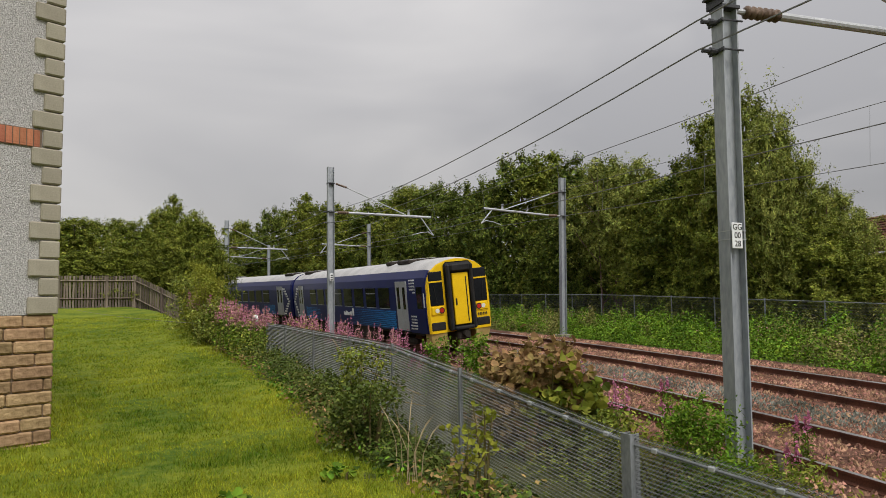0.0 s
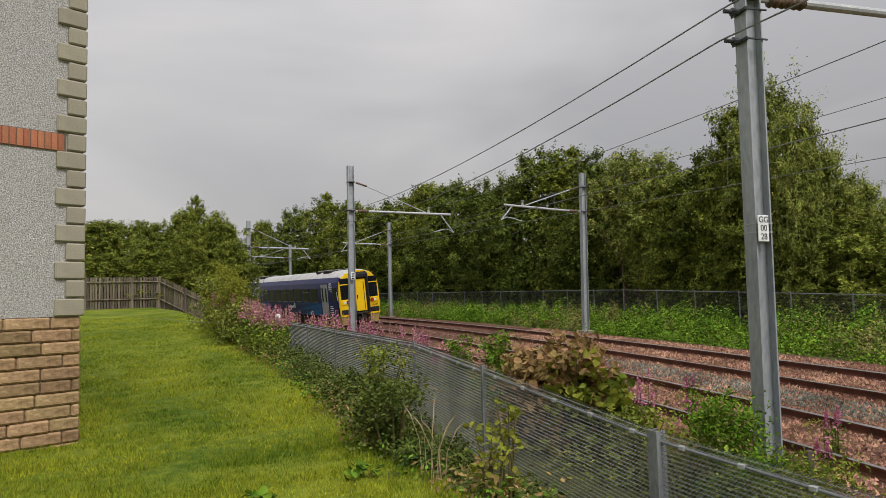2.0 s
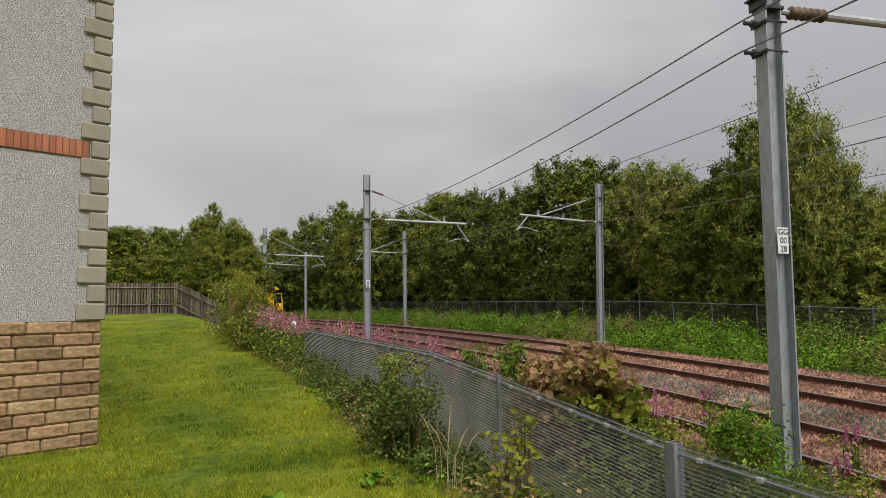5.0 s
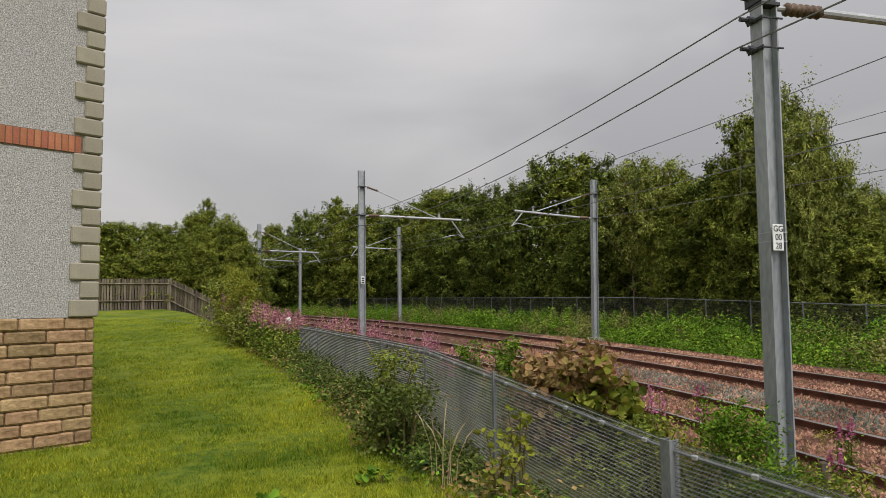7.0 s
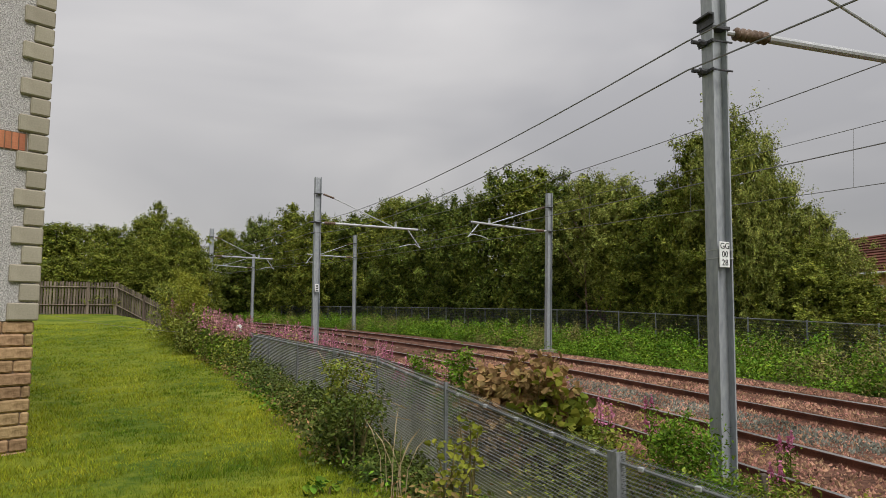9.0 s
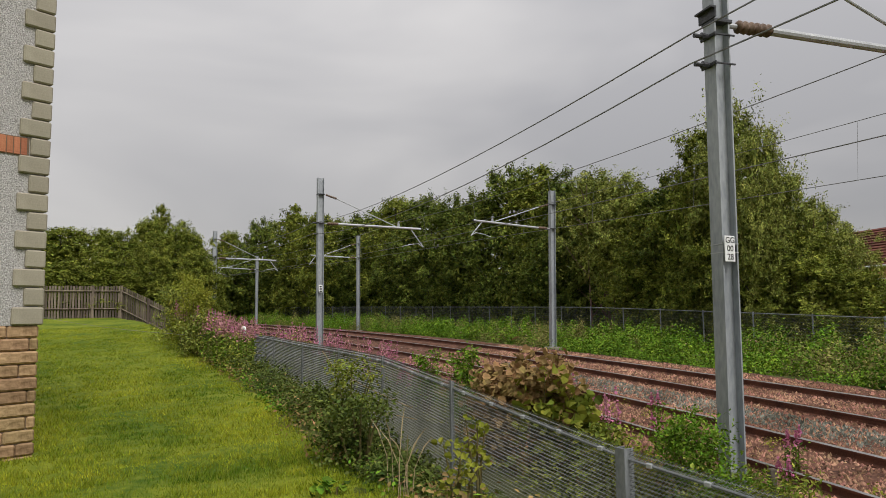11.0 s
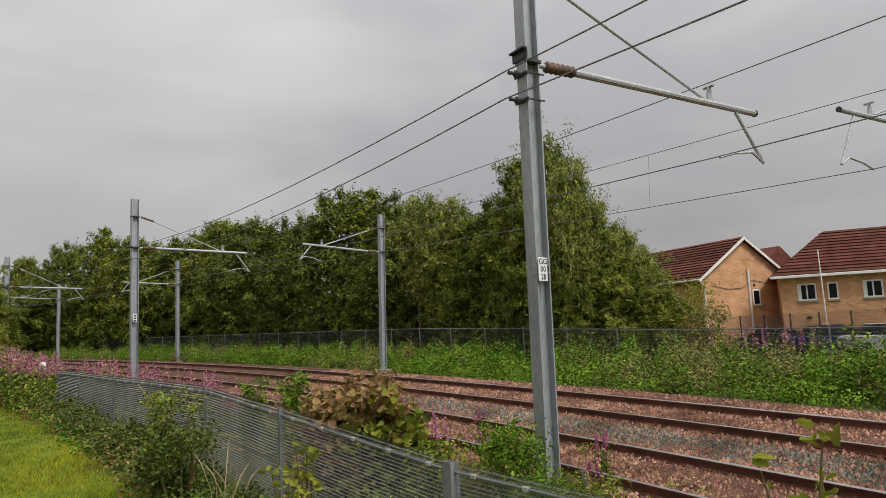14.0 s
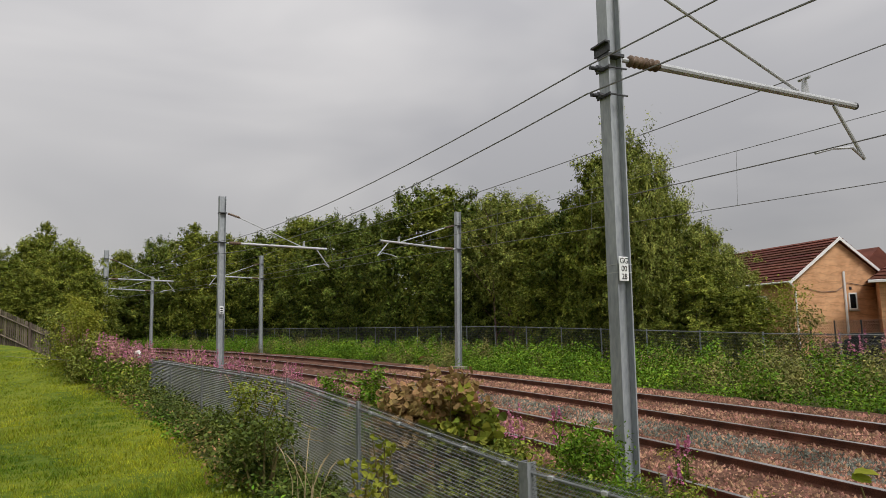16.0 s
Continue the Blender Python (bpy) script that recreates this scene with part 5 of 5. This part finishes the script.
def coach():
    c = empty("railway_coach", Matrix(), "navy blue diesel railcar with a yellow gangwayed end", "train", "coaches of the train")
    body = Shape()
    rings = [skin(0.06, 0.97, 0.05), skin(0.22, 1.0, 0.02), skin(0.5), skin(LEN - 0.3), skin(LEN, 0.96)]
    low = [[r[i] for i in (0, 1, 2, 3, 4, 5)] for r in rings]
    rgt = [[r[i] for i in (-6, -5, -4, -3, -2, -1)] for r in rings]
    top = [[r[i] for i in range(5, 12)] for r in rings]
    body.loft([q[::-1] for q in low], closed=False).loft([q[::-1] for q in rgt], closed=False)
    body.face(*[(u, y, w) for u, y, w in skin(LEN, 0.96)])
    b = body.make("body", NAVY, c)
    Shape().loft([q[::-1] for q in top], closed=False).make("roof", ROOFGREY, c, "dirty pale grey roof", True)
    for y, ln in ((3.0, 1.3), (5.2, 0.5), (19.8, 1.5)):
        v = Shape()
        v.box(-0.75, 0.75, y, y + ln, 3.66, 3.84, 0.05)
        rv = v.make("roof_vent", UNDER, c, "dark roof ventilator")
        for k in range(3):
            Shape().box(-0.6, 0.6, y + 0.1 + k * ln / 3.2, y + 0.18 + k * ln / 3.2, 3.838, 3.86).make("louvre", ROOFGREY, rv)
    # yellow end
    e = skin(0.05, 0.975, 0.05)
    end = Shape()
    f0, f1 = skin(0.0, 0.93, 0.06), skin(0.09, 0.985, 0.05)
    end.loft([f1, f0], closed=False)
    end.face(*[q for q in f0[::-1]])
    en = end.make("end_panel", YELLOW, c, "yellow warning end")
    Shape().box(-0.58, 0.58, -0.13, 0.02, 0.98, 3.6, 0.1).make("gangway_surround", RUBBER, c, "black rubber gangway surround")
    Shape().box(-0.56, -0.4, -0.3, -0.1, 1.0, 3.5, 0.05).box(0.4, 0.56, -0.3, -0.1, 1.0, 3.5, 0.06).box(-0.4, 0.4, -0.36, -0.1, 3.22, 3.5, 0.05).box(-0.4, 0.4, -0.36, -0.1, 1.0, 1.14, 0.04).make("gangway_frame", RUBBER, c)
    door = Shape().box(-0.34, 0.34, -0.24, -0.12, 1.2, 3.16, 0.02).make("end_door", YELLOW, c, "yellow gangway door")
    Shape().box(-0.27, -0.21, -0.27, -0.238, 1.95, 2.2, 0.01).make("door_handle", RUBBER, door)
    Shape().box(0.2, 0.24, -0.262, -0.238, 1.3, 3.0, 0.008).make("door_edge", RUBBER, door)
    for sd in (-1, 1):
        x0, x1 = sorted((sd * 0.65, sd * 1.22))
        win = Shape().box(x0, x1, -0.025, 0.05, 1.98, 3.28, 0.03).make("cab_window", GLASS, c, "dark cab window")
        Shape().box(x0 - 0.02, x1 + 0.02, -0.03, 0.04, 2.86, 2.93, 0.01).make("window_bar", YELLOW, win)
        Shape().tube([(sd * 0.95, -0.04, 2.1), (sd * 1.05, -0.045, 2.75)], 0.012, 5).make("wiper", RUBBER, win)
        pod = Shape().box(*sorted((sd * 0.66, sd * 1.22)), -0.045, 0.03, 1.62, 1.98, 0.05).make("lamp_housing", YELLOW, c)
        Shape().tube([(sd * 0.98, -0.05, 1.8), (sd * 0.98, -0.062, 1.8)], 0.085, 14).make("headlamp", LENS, pod, "clear round headlamp")
        Shape().tube([(sd * 0.79, -0.05, 1.8), (sd * 0.79, -0.062, 1.8)], 0.085, 14).make("tail_lamp", REDLAMP, pod, "red round tail lamp")
        Shape().tube([(sd * 0.79, -0.046, 1.8), (sd * 0.79, -0.055, 1.8)], 0.12, 14).make("lamp_rim", RUBBER, pod)
        Shape().box(*sorted((sd * 0.66, sd * 1.24)), -0.03, 0.03, 1.05, 1.36, 0.03).make("lower_grille", RUBBER, c)
        sk = Shape()
        x0, x1 = sd * 0.62, sd * 1.27
        sk.loft([[(x0, 0.0, 0.98), (x1, 0.04, 0.98), (x1, 0.6, 0.98), (x0, 0.6, 0.98)], [(x0, 0.12, 0.42), (x1 * 0.93, 0.2, 0.42), (x1 * 0.93, 0.7, 0.42), (x0, 0.7, 0.42)]])
        sk.make("valance", VALANCE, c, "dirty yellow lower valance")
    num = Shape()
    for k in range(6):
        num.box(0.74 + k * 0.07, 0.775 + k * 0.07, -0.034, -0.028, 1.45, 1.55)
    num.make("number_bars", BLACK, c)
    Shape().box(-0.28, 0.28, -0.2, 0.7, 0.62, 0.98, 0.06).tube([(0, -0.45, 0.85), (0, 0.3, 0.85)], 0.12, 8).make("coupler", UNDER, c, "dark coupler")
    # sides
    for sd in (-1, 1):
        side = 1.362 * sd
        nwin = 8
        for k in range(nwin):
            y0 = 4.0 + k * 1.78
            w = Shape().box(*sorted((side - 0.02 * sd, side + 0.006 * sd)), y0, y0 + 1.36, 1.86, 2.74, 0.004)
            wi = w.make("side_window", GLASS, c, "dark tinted saloon window")
            Shape().box(*sorted((side, side + 0.008 * sd)), y0 - 0.02, y0 + 1.3, 1.83, 1.86).make("window_rim", SILVER, wi)
            if k % 3 == 1:
                Shape().box(*sorted((side, side + 0.009 * sd)), y0, y0 + 1.28, 2.47, 2.50).make("hopper_bar", SILVER, wi)
        cw = Shape().box(*sorted((side - 0.02 * sd, side + 0.006 * sd)), 0.42, 0.95, 1.9, 2.75, 0.004).make("cab_side_window", GLASS, c)
        for y0 in (1.95, 19.6):
            for j in (0, 0.62):
                dr = Shape().box(*sorted((side - 0.02 * sd, side + 0.012 * sd)), y0 + j, y0 + j + 0.6, 1.0, 2.98, 0.006).make("side_door", SILVER, c, "silver sliding side door")
                Shape().box(*sorted((side, side + 0.016 * sd)), y0 + j + 0.16, y0 + j + 0.44, 1.85, 2.75, 0.004).make("door_window", GLASS, dr)
        # light blue diamonds fading along the lower side, white squares beside the cab and the inner end
        dots = Shape()
        for i in range(46):
            for j in range(9):
                size = 0.066 * max(0.0, 1 - i / 46) ** 0.6
                yy = 3.4 + i * 0.14 + (0.07 if j % 2 else 0)
                zz = 1.05 + j * 0.085
                dots.face(*[(side + 0.004 * sd, yy + a_ * size, zz + b_ * size * 0.78) for a_, b_ in ((-1, 0), (0, -1), (1, 0), (0, 1))][::sd])
        tagged(dots.make("blue_pattern", SKYBLUE, c, "light blue diamond pattern"), kind="stuff")
        dots = Shape()
        for i in range(24):
            for j in range(8):
                size = 0.066 * max(0.0, 1 - i / 26) ** 0.5
                yy = 18.9 - i * 0.14 + (0.07 if j % 2 else 0)
                zz = 1.05 + j * 0.085
                dots.face(*[(side + 0.004 * sd, yy + a_ * size, zz + b_ * size * 0.78) for a_, b_ in ((-1, 0), (0, -1), (1, 0), (0, 1))][::sd])
        tagged(dots.make("blue_pattern", SKYBLUE, c, "light blue diamond pattern"), kind="stuff")
        sq = Shape()
        for i in range(7):
            for zz in (1.08, 1.2, 1.32, 1.44, 1.56, 2.5, 2.62, 2.74, 2.86, 2.98):
                if (i < 6 or zz < 1.3) and not (zz == 2.5 and i > 2):
                    sq.box(*sorted((side, side + 0.006 * sd)), 1.08 + i * 0.1, 1.14 + i * 0.1, zz, zz + 0.06)
        for k in range(11):
            off_ = 0.9 * abs(k - 5) / 5
            for i in range(4):
                yy = LEN - 1.0 + 0.5 - off_ + i * 0.12 - 0.3
                if yy < LEN - 0.3:
                    sq.box(*sorted((side, side + 0.006 * sd)), yy, yy + 0.075, 1.05 + k * 0.17, 1.16 + k * 0.17)
        tagged(sq.make("white_squares", WHITE, c, "white square pattern"), kind="stuff")
        Shape().box(*sorted((side, side + 0.006 * sd)), 0.2, 0.3, 1.95, 2.5).make("cab_marking", WHITE, c)
        lg = Shape()
        for k, (yy, ww, hh_) in enumerate(((9.2, 0.26, 0.36), (9.6, 0.2, 0.2), (9.85, 0.14, 0.15), (10.03, 0.16, 0.15), (10.23, 0.1, 0.2), (10.37, 0.2, 0.22), (10.6, 0.14, 0.15), (10.78, 0.05, 0.2), (10.86, 0.05, 0.22))):
            lg.box(*sorted((side, side + 0.006 * sd)), yy, yy + ww, 1.4, 1.4 + hh_)
        lg.make("emblem_bars", WHITE, c, "pale lettering bars")
    # below the floor
    Shape().box(-1.25, 1.25, 0.7, LEN - 0.2, 0.85, 0.96).box(-1.2, 1.2, 6.2, 16.5, 0.35, 0.9, 0.06).make("underframe", UNDER, c)
    Shape().box(-0.45, 0.45, LEN - 0.02, LEN + 0.25, 1.0, 3.4, 0.05).make("inner_gangway", RUBBER, c)
    for yb in (3.7, 18.9):
        bg = Shape().box(-1.05, -0.9, yb - 1.6, yb + 1.6, 0.4, 0.62, 0.03).box(0.9, 1.05, yb - 1.6, yb + 1.6, 0.4, 0.62, 0.03).box(-0.9, 0.9, yb - 0.2, yb + 0.2, 0.45, 0.75, 0.03).make("bogie", UNDER, c)
        for dy in (-1.3, 1.3):
            for sd in (-1, 1):
                Shape().tube([(sd * 0.70, yb + dy, 0.42), (sd * 0.83, yb + dy, 0.42)], 0.42, 20).make("wheel", RUST, bg, "steel wheel")
    return c


coach_rear = coach()
coach_front = copy_thing(coach_rear, Matrix())


# ---- houses beyond the railway ----
def window(parent, m, w, h, lights=2):
    """An outside window, its face towards local -y."""
    f = Shape()
    t = 0.09
    f.box(-w / 2, w / 2, -0.04, 0.06, 0, t).box(-w / 2, w / 2, -0.04, 0.06, h - t, h).box(-w / 2, -w / 2 + t, -0.04, 0.06, t, h - t).box(w / 2 - t, w / 2, -0.04, 0.06, t, h - t)
    for i in range(1, lights):
        x = -w / 2 + w * i / lights
        f.box(x - 0.04, x + 0.04, -0.04, 0.06, t, h - t)
    wf = f.make("window", UPVC, parent, "white plastic window frame")
    wf.matrix_basis = m
    Shape().box(-w / 2 + t, w / 2 - t, -0.005, 0.02, t, h - t).make("pane", GLASS, wf)
    Shape().box(-w / 2 - 0.08, w / 2 + 0.08, -0.1, 0.05, -0.12, -0.003, 0.01).make("sill", QUOIN, wf)
    if lights == 2:
        Shape().box(-w / 2 + t, -w / 2 + t + 0.13, -0.0075, -0.006, t, h - t).make("curtain", UPVC, wf)


def tiles(parent, corners, rows):
    """Tile courses over a roof slope given by its four corners: eave a, eave b, ridge b, ridge a."""
    a, b, c, d = (Vector(q) for q in corners)
    nrm = (b - a).cross(d - a).normalized()
    for i in range(rows):
        f0, f1 = i / rows, (i + 1.12) / rows
        p0, p1, p2, p3 = a.lerp(d, f0), b.lerp(c, f0), b.lerp(c, min(1, f1)), a.lerp(d, min(1, f1))
        s = Shape()
        up0, up1 = nrm * 0.10, nrm * 0.02
        s.loft([[p0, p1, p1 + up0, p0 + up0], [p3, p2, p2 + up1, p3 + up1]])
        s.make("tile_course", PANTILE, parent)


def gable_house():
    px_, py_ = polar(39.31, 52)
    m = pose(px_, py_, -2.1, 0, 0, 8.0)
    h = empty("brick_house", m, "buff brick house with a brown tiled gable roof", "house", "houses beyond the railway")
    W, D, EV, PK = 3.9, 11.0, 5.05, 7.75
    s = Shape()
    s.loft([[(-W, y, -0.5), (W, y, -0.5), (W, y, EV), (0, y, PK - 0.1), (-W, y, EV)] for y in (0.0, D)])
    s.make("wall", BUFFBRICK, h)
    rf_ = Shape().loft([[(-W - 0.35, y, EV - 0.25), (0, y, PK - 0.02), (W + 0.35, y, EV - 0.25), (0, y, PK - 0.2)] for y in (-0.25, D + 0.25)]).make("roof", PANTILE, h)
    tiles(rf_, [(-W - 0.4, D + 0.25, EV - 0.25), (-W - 0.4, -0.28, EV - 0.25), (0, -0.28, PK), (0, D + 0.25, PK)], 14)
    tiles(rf_, [(W + 0.4, -0.28, EV - 0.25), (W + 0.4, D + 0.25, EV - 0.25), (0, D + 0.25, PK), (0, -0.28, PK)], 14)
    for sd in (-1, 1):
        b = Shape().loft([[(sd * (W + 0.42), y, EV - 0.42), (sd * (W + 0.42), y, EV - 0.2), (0, y, PK + 0.02), (0, y, PK - 0.2)] for y in (-0.32, -0.26)])
        b.make("barge_board", UPVC, h, "white barge board")
        Shape().tube([(sd * (W + 0.45), -0.3, EV - 0.25), (sd * (W + 0.45), D, EV - 0.25)], 0.07, 6).make("gutter", UPVC, h)
    Shape().tube([(0.3, -0.06, 0.2), (0.3, -0.06, 5.5)], 0.08, 6).tube([(0.3, -0.06, 1.3), (1.4, -0.06, 1.3)], 0.06, 6).make("soil_pipe", UPVC, h, "white soil pipe")
    Shape().tube([(-W - 0.4, -0.2, EV - 0.3), (-W + 0.15, -0.08, EV - 0.7), (-W + 0.15, -0.08, 0)], 0.055, 6).make("downpipe", UPVC, h)
    Shape().tube([(-3.0, -0.05, 4.4), (-1.6, -0.05, 4.15), (-0.4, -0.05, 4.2), (0.6, -0.05, 4.75), (1.6, -0.05, 4.6), (2.8, -0.05, 4.5)], 0.02, 5).make("cable", DARKSTEEL, h)
    Shape().box(0.75, 0.9, -0.05, 0.0, 4.3, 4.5, 0.01).make("wall_vent", DARKSTEEL, h)
    window(h, pose(0.95, 0.0, 3.0), 0.7, 1.1, 1)
    window(h, pose(-W, 3.0, 2.75, 0, 0, -90), 1.5, 1.3, 2)
    return h


gable_house()


def hip_house():
    px_, py_ = polar(41.35, 51)
    h = empty("brick_house", pose(px_, py_, -2.2, 0, 0, -38), "buff brick house with a brown hipped roof", "house", "houses beyond the railway")
    W, D, EV, PK = 11.0, 8.0, 4.85, 7.95
    Shape().box(0.3, W, 0, D, -0.5, EV).make("wall", BUFFBRICK, h)
    a, b, c, d = (-0.2, -0.5, EV), (W + 0.5, -0.5, EV), (W + 0.5, D + 0.5, EV), (-0.2, D + 0.5, EV)
    r0, r1 = (3.7, D / 2, PK + 0.1), (W - 3.6, D / 2, PK + 0.1)
    s = Shape()
    s.face(a, b, r1, r0), s.face(b, c, r1), s.face(c, d, r0, r1), s.face(d, a, r0), s.face(d, c, b, a)
    rf_ = s.make("roof", PANTILE, h)
    tiles(rf_, [a, b, r1, r0], 14)
    tiles(rf_, [d, a, r0, r0], 14)
    Shape().box(-0.3, W + 0.6, -0.62, -0.5, EV - 0.16, EV + 0.02, 0.02).make("gutter", UPVC, h)
    Shape().box(-0.2, W + 0.5, -0.5, 0.0, EV - 0.12, EV - 0.02).make("soffit", UPVC, h)
    for x, w, n_ in ((1.85, 1.1, 2), (3.35, 0.62, 1), (5.6, 1.1, 2)):
        window(h, pose(x, 0.0, 3.2), w, 1.1, n_)
    Shape().tube([(2.75, -0.7, 0), (2.65, -0.7, 6.4)], 0.04, 6).make("aerial_pole", UPVC, h)
    for x in (1.7, 6.4):
        Shape().box(x, x + 0.3, -0.12, 0.0, 2.0, 2.18, 0.03).make("vent_cowl", DARKSTEEL, h)
    return h


hip_house()
bt = empty("terrace_house", pose(*polar(41.7, 66), -2.2, 0, 0, 8), "brown tiled roof of a house farther back", "house", "houses beyond the railway")
Shape().box(-4, 4, 0, 9, -0.5, 5.0).make("wall", BUFFBRICK, bt)
rr_ = Shape().loft([[(-4.4, y, 4.8), (0, y, 8.3), (4.4, y, 4.8)] for y in (-0.3, 9.3)]).make("roof", PANTILE, bt)


# ---- yard in front of the houses ----
lat = empty("lattice_fence", Matrix(), "dark lattice fence round the house yard", "fence")
fa, fb = polar(37.2, 44), polar(50.5, 35)
for i in range(7):
    f0, f1 = i / 7, (i + 1) / 7
    p0 = (fa[0] + (fb[0] - fa[0]) * f0, fa[1] + (fb[1] - fa[1]) * f0)
    p1 = (fa[0] + (fb[0] - fa[0]) * f1, fa[1] + (fb[1] - fa[1]) * f1)
    chain_panel(p0, p1, 0.12, 0.12, -1.9, -1.9, 0.16, 0.011).make("mesh_panel", DARKSTEEL, lat)
    Shape().tube([(*p0, -2.2), (*p0, 0.18)], 0.04, 6).make("post", DARKSTEEL, lat)


def parked_car(a, d, turn, paint, label):
    x, y = polar(a, d)
    c = empty("parked_car", pose(x, y, gz(x, y), 0, 0, turn), label, "car", "cars in the house yard")
    Shape().loft([[(-0.86 * k, yy, z0), (0.86 * k, yy, z0), (0.88 * k, yy, z1 - 0.1), (0.8 * k, yy, z1), (-0.8 * k, yy, z1), (-0.88 * k, yy, z1 - 0.1)] for yy, k, z0, z1 in ((-2.1, 0.9, 0.4, 0.75), (-1.9, 1, 0.25, 0.9), (1.8, 1, 0.25, 0.98), (2.1, 0.92, 0.4, 0.85))]).make("body", paint, c)
    Shape().loft([[(-0.8 * k, yy, 0.9), (0.8 * k, yy, 0.9), (0.66 * k, yy * 0.8, z1), (-0.66 * k, yy * 0.8, z1)] for yy, k, z1 in ((-1.25, 1, 1.2), (-0.6, 1, 1.44), (1.0, 1, 1.46), (1.75, 1, 1.15))]).make("cabin", GLASS, c, "dark glazed cabin")
    Shape().box(-0.64, 0.64, -0.5, 0.9, 1.43, 1.49, 0.02).make("roof", paint, c)
    for sx_ in (-1, 1):
        for yy in (-1.3, 1.3):
            Shape().tube([(sx_ * 0.72, yy, 0.31), (sx_ * 0.9, yy, 0.31)], 0.31, 16).make("wheel", RUBBER, c)


parked_car(41.0, 42.5, 60, UNDER, "dark grey car parked by the houses")
parked_car(44.6, 41.5, 64, NAVY, "dark blue car parked by the houses")
parked_car(48.2, 40.0, 60, ROOFGREY, "pale grey car parked by the houses")


# ---- what moves: the train draws away round the curve ----
def motions():
    def row(t, shift, flip):
        s = 25.7 + 8.72 * t + shift
        a, b = on_track(s, 0.7525), on_track(s + LEN, 0.7525)
        turn = math.degrees(math.atan2(-(b[0] - a[0]), b[1] - a[1]))
        lean = math.degrees(math.atan(CANT))
        rise = math.degrees(math.atan2(b[2] - a[2], LEN))
        if flip:
            return t, pose(b[0], b[1], b[2], -rise, lean, turn + 180)
        return t, pose(a[0], a[1], a[2], rise, -lean, turn)

    times = [0.25 * k for k in range(65)]
    walk(coach_rear, [row(t, 0.0, False) for t in times])
    walk(coach_front, [row(t, LEN + 0.6, True) for t in times])


motions()
